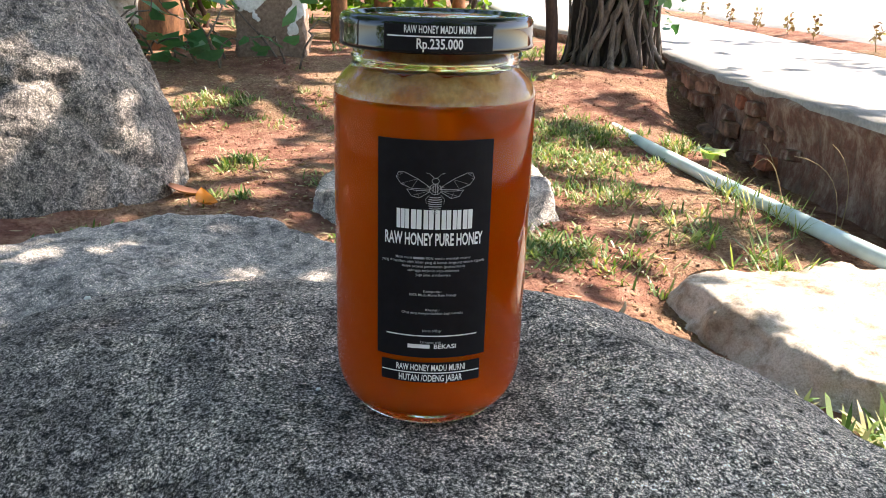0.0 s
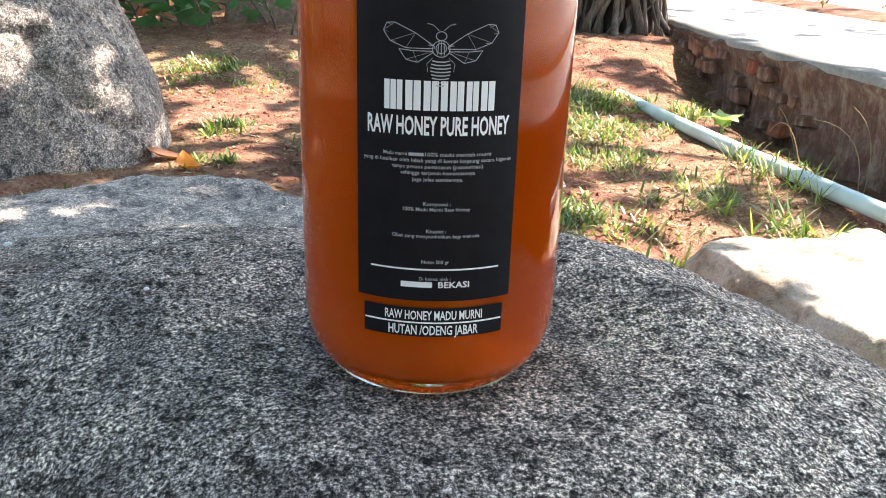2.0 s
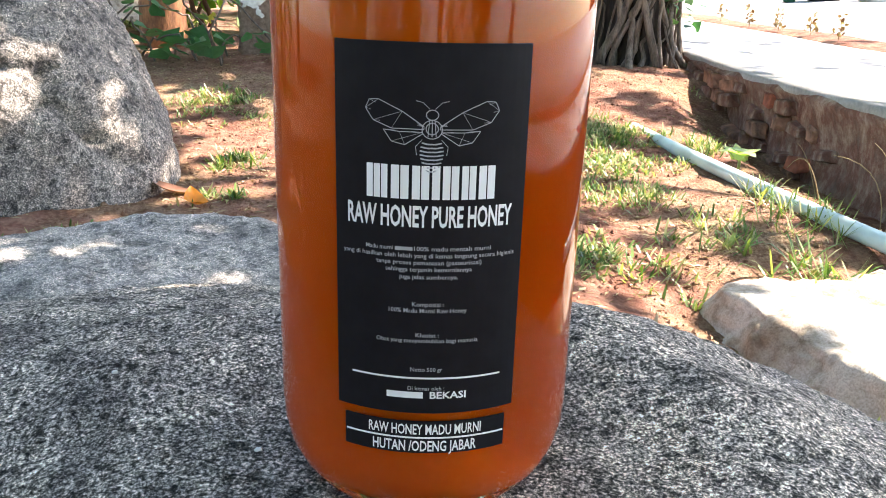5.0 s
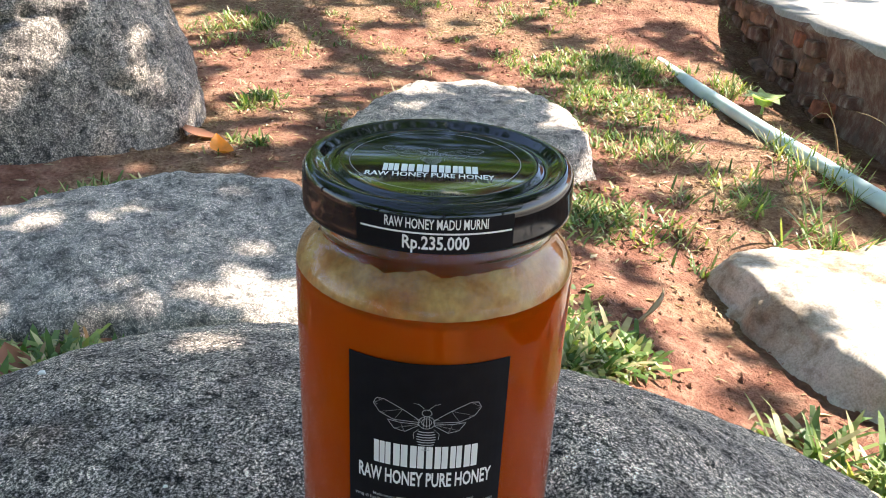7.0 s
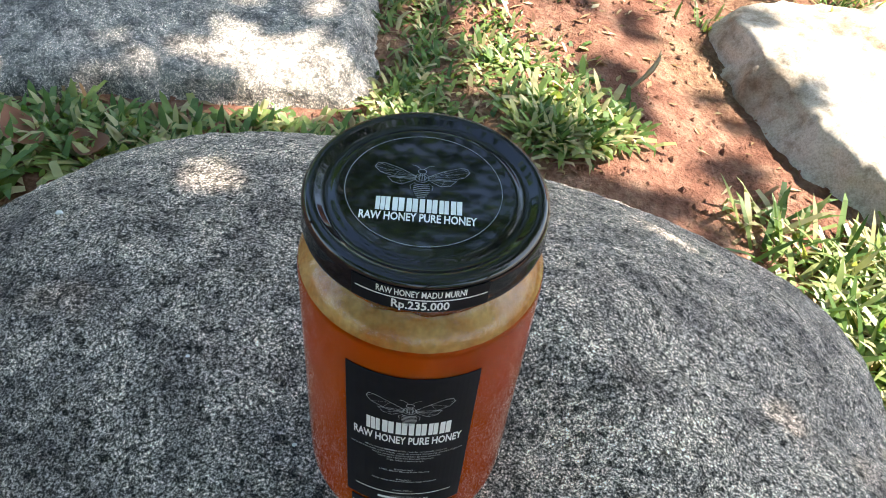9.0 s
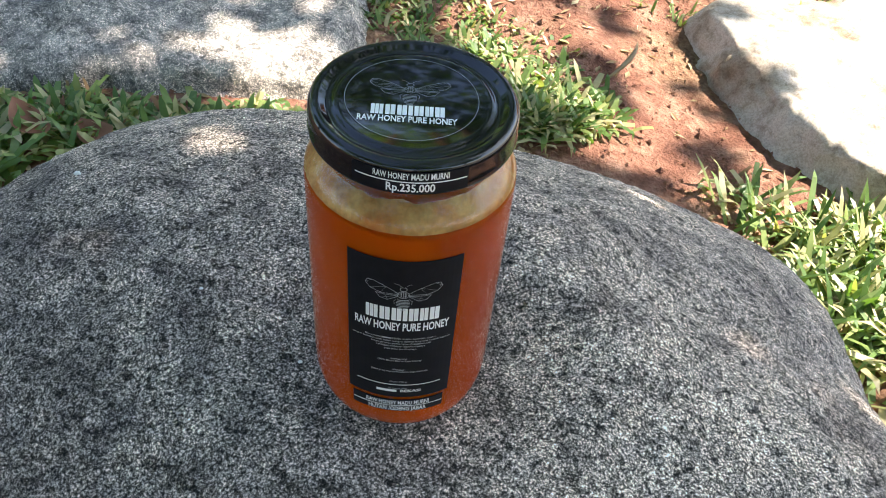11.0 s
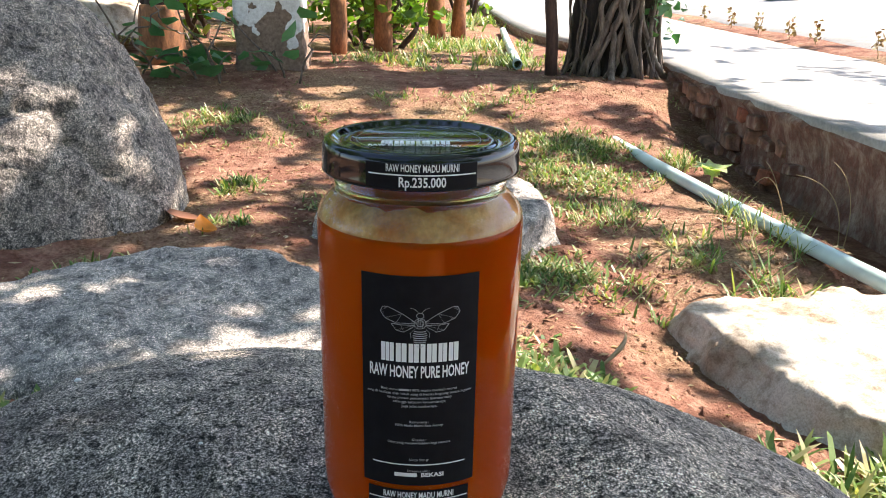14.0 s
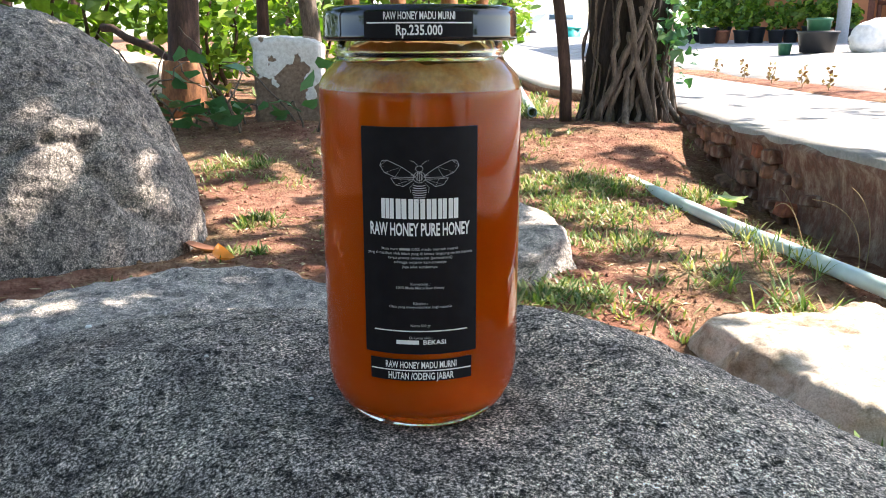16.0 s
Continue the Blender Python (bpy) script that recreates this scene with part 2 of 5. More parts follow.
M_WHITE = plain("white_print", (0.78, 0.78, 0.76), 0.5, vary=0.04, relief=0)
M_DIM = plain("thin_white_print", (0.36, 0.37, 0.38), 0.5, vary=0.04, relief=0)
M_FINE = plain("fine_grey_line", (0.22, 0.23, 0.25), 0.5, vary=0.04, relief=0)
M_PIPE = plain("pale_green_plastic", (0.52, 0.63, 0.60), 0.45, vary=0.2, scale=14, relief=0.2, depth=0.001)
M_INK = plain("faded_ink", (0.08, 0.13, 0.13), 0.7, vary=0.3, scale=80, relief=0)
G = [(0.0, (0.07, 0.13, 0.03)), (0.3, (0.12, 0.20, 0.05)), (0.55, (0.22, 0.29, 0.09)), (0.75, (0.36, 0.36, 0.16)), (1.0, (0.50, 0.42, 0.26))]
M_GRASS = leaf_material("grass_blades", G, 0.3)
M_STRAW = leaf_material("dry_litter", [(0.0, (0.16, 0.07, 0.035)), (0.4, (0.30, 0.19, 0.10)), (0.75, (0.42, 0.32, 0.19)), (1.0, (0.55, 0.46, 0.32))], 0.15, 0.8)
M_CROWN = leaf_material("fig_leaves", [(0.0, (0.045, 0.10, 0.02)), (0.6, (0.08, 0.16, 0.03)), (1.0, (0.16, 0.24, 0.05))], 0.4)
M_IVY = leaf_material("heart_leaves", [(0.0, (0.045, 0.13, 0.075)), (0.6, (0.075, 0.20, 0.11)), (1.0, (0.15, 0.26, 0.09))], 0.3)
M_SHRUB = leaf_material("shrub_leaves", [(0.0, (0.05, 0.11, 0.015)), (0.5, (0.12, 0.22, 0.03)), (1.0, (0.28, 0.38, 0.06))], 0.45)
M_YELLOW = leaf_material("yellow_leaf", [(0.0, (0.80, 0.24, 0.012)), (1.0, (0.84, 0.28, 0.02))], 0.2)
M_PALE = leaf_material("pale_seedling", [(0.0, (0.42, 0.52, 0.22)), (1.0, (0.58, 0.66, 0.36))], 0.4)
M_DRY = leaf_material("brown_dead_leaf", [(0.0, (0.16, 0.06, 0.03)), (1.0, (0.28, 0.12, 0.07))], 0.1, 0.7)
M_POT = plain("black_plastic_pot", (0.02, 0.021, 0.024), 0.5)
M_CLAY = plain("terracotta_pot", (0.36, 0.14, 0.08), 0.8, vary=0.25)
M_GREENPOT = plain("green_plastic", (0.03, 0.13, 0.07), 0.45)
M_BAG = plain("white_woven_sack", (0.72, 0.72, 0.70), 0.7, vary=0.15, scale=30, relief=0.6, depth=0.006)
M_HOUSE = plain("orange_house_paint", (0.62, 0.26, 0.12), 0.85, vary=0.15, scale=3)
M_FRAME = plain("brown_timber", (0.17, 0.06, 0.035), 0.6, vary=0.3)
M_STEEL = plain("grey_paint_post", (0.45, 0.48, 0.52), 0.5)
M_ROOF = plain("roof_tile", (0.30, 0.13, 0.09), 0.8, vary=0.3, scale=8)
M_CAR = plain("silver_car_paint", (0.55, 0.57, 0.60), 0.25, 0.3, vary=0.03, relief=0)
M_CARGLASS = plain("tinted_car_glass", (0.06, 0.10, 0.13), 0.08, vary=0.05, relief=0)
M_TYRE = plain("tyre_rubber", (0.02, 0.02, 0.02), 0.85)
M_TEAL = plain("teal_plastic", (0.02, 0.30, 0.27), 0.5)


# ---- builders ----
def mesh_of(name, verts, faces, mat, smooth=True):
    me = bpy.data.meshes.new(name)
    me.from_pydata([tuple(v) for v in verts], [], [tuple(f) for f in faces])
    me.materials.append(mat)
    if smooth:
        me.polygons.foreach_set("use_smooth", [True] * len(me.polygons))
    me.update()
    return me


def part(name, verts, faces, mat, parent=None, label="", smooth=True):
    """One mesh object, under a thing or a part."""
    ob = new(name, mesh_of(name, verts, faces, mat, smooth))
    if parent is not None:
        ob.parent = parent
    return tagged(ob, label)


def thing(name, label, category, group="", kind="", at=(0, 0, 0)):
    ob = new(name)
    ob.location = at
    ob.empty_display_size = 0.05
    return tagged(ob, label, category, group, kind)


def grid_faces(rows, cols, wrap=False):
    f = []
    for i in range(rows - 1):
        for j in range(cols if wrap else cols - 1):
            k = (j + 1) % cols
            f.append((i * cols + j, i * cols + k, (i + 1) * cols + k, (i + 1) * cols + j))
    return f


def lathe(profile, sides=72, closed=False):
    """Turns (radius, height) pairs about z."""
    v = [(r * math.cos(2 * math.pi * k / sides), r * math.sin(2 * math.pi * k / sides), z) for r, z in profile for k in range(sides)]
    f = grid_faces(len(profile), sides, True)
    if closed:
        n = len(profile)
        f += [((n - 1) * sides + j, (n - 1) * sides + (j + 1) % sides, (j + 1) % sides, j) for j in range(sides)]
    return v, f


def tube(points, radii, sides=8, knots=0.0):
    """A tapered tube along points."""
    pts = [Vector(p) for p in points]
    v, f = [], []
    for i, p in enumerate(pts):
        d = (pts[min(i + 1, len(pts) - 1)] - pts[max(i - 1, 0)]).normalized()
        a = d.orthogonal().normalized() if i == 0 else (a - d * a.dot(d)).normalized()
        b = d.cross(a)
        for k in range(sides):
            t = 2 * math.pi * k / sides
            r = radii[i] * (1 + knots * noise.noise(Vector((p.x * 9 + math.cos(t), p.y * 9 + math.sin(t), p.z * 7))))
            v.append(p + (a * math.cos(t) + b * math.sin(t)) * r)
    f = grid_faces(len(pts), sides, True)
    f.append(tuple(range(sides - 1, -1, -1)))
    f.append(tuple(range((len(pts) - 1) * sides, len(pts) * sides)))
    return v, f


def bend(a, b, n, sag=(0, 0, 0), wob=0.0, seed=0):
    """n points from a to b, bowed by sag and wobbling."""
    a, b, s, out = Vector(a), Vector(b), Vector(sag), []
    for i in range(n):
        t = i / (n - 1)
        p = a.lerp(b, t) + s * (4 * t * (1 - t))
        if wob:
            p += noise.noise_vector(Vector((t * 3 + seed * 7.3, seed * 1.7, 0.3))) * wob * min(1, 4 * t * (1 - t) + 0.15)
        out.append(p)
    return out


def box(x0, y0, z0, x1, y1, z1, r=0.004, seg=2):
    """A box with rounded edges, as verts and faces."""
    bm = bmesh.new()
    bmesh.ops.create_cube(bm, size=1)
    for v in bm.verts:
        v.co = ((x0 + x1) / 2 + v.co.x * (x1 - x0), (y0 + y1) / 2 + v.co.y * (y1 - y0), (z0 + z1) / 2 + v.co.z * (z1 - z0))
    if r:
        bmesh.ops.bevel(bm, geom=bm.edges[:], offset=r, segments=seg, affect="EDGES", clamp_overlap=True)
    bm.verts.index_update()
    out = [v.co.copy() for v in bm.verts], [[v.index for v in f.verts] for f in bm.faces]
    bm.free()
    return out


def join(*pieces):
    v, f = [], []
    for pv, pf in pieces:
        n = len(v)
        v += list(pv)
        f += [tuple(i + n for i in q) for q in pf]
    return v, f


def smooth01(a, b, x):
    t = min(1, max(0, (x - a) / (b - a)))
    return t * t * (3 - 2 * t)


def fractal(p, scale, octaves=4, rough=0.5):
    return noise.fractal(Vector(p) * scale, 1.0, 2.0, octaves)


# ---- ground ----
def height(x, y):
    """The lie of the garden: nearly level, rising to the back, lower by the sandstone, a gully along the wall."""
    h = 0.10 * smooth01(1.45, 2.45, y) + 0.014 * smooth01(0.0, -0.3, x)
    h += 0.018 * math.exp(-(((x - 0.50) / 0.26) ** 2 + ((y - 2.18) / 0.2) ** 2))
    h -= 0.035 * smooth01(0.12, 0.36, x) * (1 - smooth01(0.72, 1.0, y))
    wx = wall_x(y)
    h -= 0.05 * smooth01(wx - 0.17, wx - 0.03, x) * (1 - smooth01(1.9, 2.3, y))
    if x > wx + 0.03:
        h = min(h, 0.02 - 0.2 * smooth01(wx + 0.03, wx + 0.1, x))
    if y > 6:
        h += RISE * (min(y, 60) - 6)
    near = math.exp(-((x * x + y * y) / 9))
    h += 0.010 * near * fractal((x, y, 0), 5, 3) + 0.004 * near * fractal((x, y, 2), 24, 3)
    return h


RISE = 0.006


def wall_x(y):
    """Where the path's retaining wall runs: straight, then bending off behind the tree."""
    return 0.735 + 0.10 * min(1.5, max(0, 1.8 - y)) - 0.34 * smooth01(2.35, 4.0, y) - 0.03 * max(0, y - 4.0)


def spread(lo, hi, step, far, grow):
    s, d, x = [], step, lo
    while x > -far:
        d *= grow
        x -= d
        s.append(x)
    s = s[::-1]
    s += list(np.arange(lo, hi, step))
    d, x = step, hi
    while x < far:
        s.append(x)
        d *= grow
        x += d
    return s


xs, ys = spread(-1.1, 0.85, 0.013, 400, 1.16), spread(-0.5, 2.5, 0.013, 400, 1.13)
gv = [(x, y, height(x, y)) for y in ys for x in xs]
ground = part("ground", gv, grid_faces(len(ys), len(xs)), M_SOIL)
tagged(ground, "red-brown bare earth with dry litter and thin grass", "ground", kind="structure")


# ---- rocks ----
def rock(name, label, c, a, b, top, mat, n=2.2, m=1.6, foot=-0.05, ring=(0, 0, 0, 0), tilt=(0, 0, 0, 0), lumps=0.012, lump_scale=5, pits=0.002,
         rings=90, sides=180, flat=None, seed=0.0, category="boulder", cracks=()):
    """A weathered rock: a domed body over an uneven outline, with lumps, pits and cracks."""
    v = []
    for i in range(rings):
        R = (i / (rings - 1)) ** 0.75
        for k in range(sides):
            t = 2 * math.pi * k / sides
            g = 1 + ring[0] * math.cos(2 * t) + ring[1] * math.sin(2 * t) + ring[2] * math.cos(3 * t) + ring[3] * math.sin(3 * t)
            x, y = c[0] + a * R * math.cos(t) * g, c[1] + b * R * math.sin(t) * g
            z = foot + (top - foot) * max(0, 1 - R ** n) ** (1 / m) + tilt[0] * x + tilt[1] * y + tilt[2] * x * y + tilt[3] * x * x
            p = Vector((x + seed, y, z))
            d = lumps * fractal(p, lump_scale, 4) + pits * (fractal(p, 60, 3) + 0.6 * noise.noise(p * 160))
            for cx, cy, cz, dx, dy, dz, w, deep in cracks:
                q, e = Vector((x, y, z)) - Vector((cx, cy, cz)), Vector((dx, dy, dz))
                if dy == 0:
                    if y > cy:
                        continue
                    q.y = 0
                s = max(0, min(1, q.dot(e) / e.length_squared))
                far = (q - e * s).length + 0.004 * fractal(p, 30, 3)
                d -= deep * math.exp(-(far / w) ** 2)
            if flat:
                w = smooth01(flat[2], flat[2] * 2.6, math.hypot(x - flat[0], y - flat[1]))
                d, z = d * w, flat[3] + (z - flat[3]) * w
            out = Vector((math.cos(t) * R ** 2, math.sin(t) * R ** 2, max(0.15, 1 - R ** 2))).normalized()
            v.append(Vector((x, y, z)) + out * d)
    for p in v[-sides:]:
        v.append(Vector((c[0] + (p.x - c[0]) * 1.015, c[1] + (p.y - c[1]) * 1.015, -0.09)))
    f = grid_faces(rings + 1, sides, True)
    ob = part(name, v, f, mat)
    return tagged(ob, label, category)


def slab(name, label, corners, top, mat, slope=(0, 0), flare=0.02, edge=0.014, rough=0.007, chips=0.010, seed=0.0, sides=300):
    """A flat-topped stone: a worn level top over an angular outline, broken sides that spread into the earth."""
    cx, cy = sum(p[0] for p in corners) / len(corners), sum(p[1] for p in corners) / len(corners)
    reach = []
    for k in range(sides):
        t = 2 * math.pi * k / sides
        ux, uy, best = math.cos(t), math.sin(t), 0
        for (ax, ay), (bx, by) in zip(corners, corners[1:] + corners[:1]):
            ex, ey, px, py = bx - ax, by - ay, ax - cx, ay - cy
            det = ux * ey - uy * ex
            if abs(det) < 1e-9:
                continue
            d, q = (px * ey - py * ex) / det, (px * uy - py * ux) / det
            if d > 0 and -1e-6 <= q <= 1 + 1e-6:
                best = max(best, d)
        reach.append(best)
    even = [sum(reach[(k + j) % sides] for j in range(-4, 5)) / 9 for k in range(sides)]
    prof = [(q / 60, 0, 0.0) for q in range(61)]
    prof += [(1, edge * math.sin(a), edge * (math.cos(a) - 1)) for a in (0.3, 0.6, 0.9, 1.2, 1.5)]
    prof += [(1, edge + flare * q / 14, -edge - (0.085 - edge) * q / 14) for q in range(1, 15)]
    v = []
    for R, out, down in prof:
        for k in range(sides):
            t = 2 * math.pi * k / sides
            ux, uy = math.cos(t), math.sin(t)
            side = smooth01(0, -0.02, down)
            wob = 1 + 0.04 * fractal((ux * 2 + seed, uy * 2, 0.4), 1.5, 4)
            r = (even[k] - edge) * wob * R + out
            x, y = cx + ux * r, cy + uy * r
            z = top + slope[0] * (x - cx) + slope[1] * (y - cy) + down
            p = Vector((x + seed, y, z))
            lump = rough * fractal(p, 7, 5) + 0.0016 * fractal(p, 60, 3)
            ledge = chips * (abs(fractal(p, 10, 4)) + 0.4 * fractal(p, 34, 3)) * smooth01(0.88, 1.0, R)
            v.append((x - ux * ledge * (0.4 + side), y - uy * ledge * (0.4 + side), z + lump - ledge * (1 - side) * 0.7))
    return tagged(part(name, v, grid_faces(len(prof), sides, True), mat), label, "stone")


JAR_Z = 0.2335
main = rock("boulder", "rounded grey speckled granite boulder with dark stains and painted left-side shade, in the shade", (0.0438, 0.0651), 0.3813, 0.2735, 0.2608, M_ROCK,
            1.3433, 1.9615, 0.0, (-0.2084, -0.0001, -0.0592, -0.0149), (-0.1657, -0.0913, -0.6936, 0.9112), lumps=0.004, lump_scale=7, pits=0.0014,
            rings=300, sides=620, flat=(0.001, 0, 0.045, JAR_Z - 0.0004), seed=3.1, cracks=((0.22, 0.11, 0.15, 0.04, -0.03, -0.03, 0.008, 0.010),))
CRACK = ((-0.716, 0.134), (-0.636, 0.209), (-0.603, 0.218), (-0.558, 0.205), (-0.548, 0.163), (-0.501, 0.106), (-0.467, 0.062))
rock("boulder", "tall steep-sided grey granite boulder with a long dark crack", (-0.865, 1.20), 0.42, 0.34, 0.425, M_BOULDER, 3.0, 1.72, -0.05,
     (0, -0.12, 0.0, 0), lumps=0.018, lump_scale=4, pits=0.003, rings=230, sides=560, seed=11.0,
     cracks=[(ax, 1.24, az, bx - ax, 0, bz - az, 0.010, 0.011) for (ax, az), (bx, bz) in zip(CRACK, CRACK[1:])])
slab("flat_stone", "broad flat-topped grey stone sunk in the earth",
     [(-0.60, 0.60), (-0.52, 0.675), (-0.42, 0.758), (-0.35, 0.79), (-0.21, 0.78), (-0.11, 0.70), (-0.08, 0.62), (-0.08, 0.50), (-0.17, 0.475), (-0.36, 0.45), (-0.50, 0.43), (-0.60, 0.49)],
     0.055, M_STONE, (0.0, 0.07), 0.04, 0.026, 0.012, 0.008, 5.0)
slab("flat_stone", "low flat grey stone with a chipped edge and a sunlit rim",
     [(-0.195, 1.0), (-0.165, 1.2), (-0.09, 1.30), (0.03, 1.345), (0.13, 1.29), (0.185, 1.18), (0.195, 1.0), (0.126, 0.913), (0.02, 0.892), (-0.11, 0.897), (-0.13, 0.935)],
     0.055, M_STONE, (0, 0.03), 0.022, 0.016, 0.011, 0.007, 8.0)
slab("flat_stone", "pale sandy flat stone in bright sunlight",
     [(0.334, 0.766), (0.425, 0.80), (0.51, 0.807), (0.60, 0.832), (0.635, 0.79), (0.655, 0.66), (0.66, 0.50), (0.59, 0.42), (0.455, 0.43), (0.40, 0.495), (0.372, 0.58), (0.35, 0.66)],
     0.010, M_SAND, (0, 0), 0.045, 0.012, 0.017, 0.012, 21.0)
slab("pale_stone", "low pale stone slab standing in full sun", [(-1.42, 2.70), (-1.40, 3.0), (-1.05, 3.0), (-1.00, 2.72), (-1.15, 2.66)], 0.30, M_SAND, (-0.25, 0), 0.05, 0.03, 0.02, 0.012, 31.0, 160)

# ---- honey jar ----
RJ = 0.0343


def around(x, z, r):
    """A point of the flat label sheet (metres across, up) wrapped on the jar."""
    t = x / r
    return (r * math.sin(t), -r * math.cos(t), z)


def sheet(w, z0, z1, r, thick=0.0002, n=24):
    """A thin label wrapped on the jar."""
    v = []
    for rr in (r, r + thick):
        for z in (z0, z1):
            v += [around(-w / 2 + w * k / n, z, rr) for k in range(n + 1)]
    m = n + 1
    f = []
    for k in range(n):
        f += [(2 * m + k, 2 * m + k + 1, 3 * m + k + 1, 3 * m + k), (k, m + k, m + k + 1, k + 1),
              (k, k + 1, 2 * m + k + 1, 2 * m + k), (m + k, 3 * m + k, 3 * m + k + 1, m + k + 1)]
    f += [(0, 2 * m, 3 * m, m), (n, m + n, 3 * m + n, 2 * m + n)]
    return v, f


def letters(text, width, cap, bold=0.0):
    """Flat lettering centred on 0, its baseline at 0, as verts (x, up) and faces."""
    cu = bpy.data.curves.new("lettering", "FONT")
    cu.body, cu.offset, cu.resolution_u, cu.align_x = text, bold, 2, "CENTER"
    ob = new("lettering", cu)
    bpy.context.view_layer.update()
    me = bpy.data.meshes.new_from_object(ob.evaluated_get(bpy.context.evaluated_depsgraph_get()))
    v = [p.co.copy() for p in me.vertices]
    f = [tuple(p.vertices) for p in me.polygons]
    bpy.data.objects.remove(ob)
    bpy.data.curves.remove(cu)
    bpy.data.meshes.remove(me)
    x0, x1 = min(p.x for p in v), max(p.x for p in v)
    k, s = width / (x1 - x0), cap / 0.70
    return [((p.x - (x0 + x1) / 2) * k, p.y * s) for p in v], f


def strip(x0, z0, x1, z1, n=1):
    v = [(x0 + (x1 - x0) * k / n, z) for z in (z0, z1) for k in range(n + 1)]
    return v, [(k, k + 1, n + 2 + k, n + 1 + k) for k in range(n)]


def stroke(points, w):
    """A flat drawn line of width w through points."""
    v, f = [], []
    for (ax, ay), (bx, by) in zip(points, points[1:]):
        dx, dy = bx - ax, by - ay
        q = math.hypot(dx, dy) or 1
        nx, ny = -dy / q * w / 2, dx / q * w / 2
        n = len(v)
        v += [(ax + nx, ay + ny), (bx + nx, by + ny), (bx - nx, by - ny), (ax - nx, ay - ny)]
        f.append((n + 3, n + 2, n + 1, n))
    return v, f


def blocks(width, cap, weights):
    """A row of plain upright bars, two or three to a block, that stands where a word mark is printed."""
    total = sum(weights)
    x, out = -width / 2, []
    for w in weights:
        s = width * w / total
        n = 1 if w < 0.6 else 3 if w > 1.2 else 2
        bar = s * 0.90 / n
        for k in range(n):
            out.append(strip(x + s * 0.05 + k * bar + bar * 0.07, 0, x + s * 0.05 + (k + 1) * bar - bar * 0.07, cap, 2))
        x += s
    return out


def emblem(w, h):
    """Two pairs of finely outlined facets over a banded oval, centred on 0, its foot at 0."""
    out, line = [], w * 0.0058
    for s in (-1, 1):
        wing = [(s * 0.06 * w, 0.64 * h), (s * 0.22 * w, 0.84 * h), (s * 0.40 * w, 0.99 * h), (s * 0.47 * w, 0.98 * h), (s * 0.50 * w, 0.86 * h), (s * 0.44 * w, 0.70 * h), (s * 0.30 * w, 0.60 * h), (s * 0.06 * w, 0.60 * h)]
        low = [(s * 0.07 * w, 0.56 * h), (s * 0.24 * w, 0.56 * h), (s * 0.36 * w, 0.58 * h), (s * 0.30 * w, 0.42 * h), (s * 0.20 * w, 0.38 * h), (s * 0.07 * w, 0.54 * h)]
        for q in (wing, low):
            out.append(stroke(q + q[:1], line))
        for a, b in ((0, 3), (0, 4), (0, 5), (1, 5), (2, 4), (1, 6)):
            out.append(stroke([wing[a], wing[b]], line * 0.45))
        for a, b in ((0, 2), (0, 3), (1, 4)):
            out.append(stroke([low[a], low[b]], line * 0.45))
        out.append(stroke([(s * 0.02 * w, 0.88 * h), (s * 0.07 * w, 0.97 * h), (s * 0.12 * w, 0.99 * h)], line * 0.7))
        out.append(stroke([(s * 0.07 * w, 0.46 * h), (s * 0.12 * w, 0.36 * h), (s * 0.11 * w, 0.24 * h)], line * 0.7))
    for k in range(8):
        y = (0.01 + 0.055 * k) * h
        half = w * 0.088 * math.sin(math.pi * (0.16 + 0.60 * k / 8))
        bow = 0.018 * h
        out.append(stroke([(-half, y + bow), (-half * 0.4, y), (half * 0.4, y), (half, y + bow)], 0.020 * h))
    for rx, ry, cy in ((0.075, 0.13, 0.60), (0.045, 0.08, 0.61), (0.045, 0.07, 0.80)):
        out.append(stroke([(w * rx * math.cos(t), h * (cy + ry * math.sin(t))) for t in np.linspace(0, 2 * math.pi, 15)], line * 1.1))
    for s in (-1, 0, 1):
        out.append(stroke([(s * 0.03 * w, 0.50 * h), (s * 0.02 * w, 0.72 * h)], line))
    return join(*out)


def printed(name, flat, x, z, r, mat, parent):
    v, f = flat
    return part(name, [around(p[0] + x, p[1] + z, r) for p in v], f, mat, parent, smooth=False)


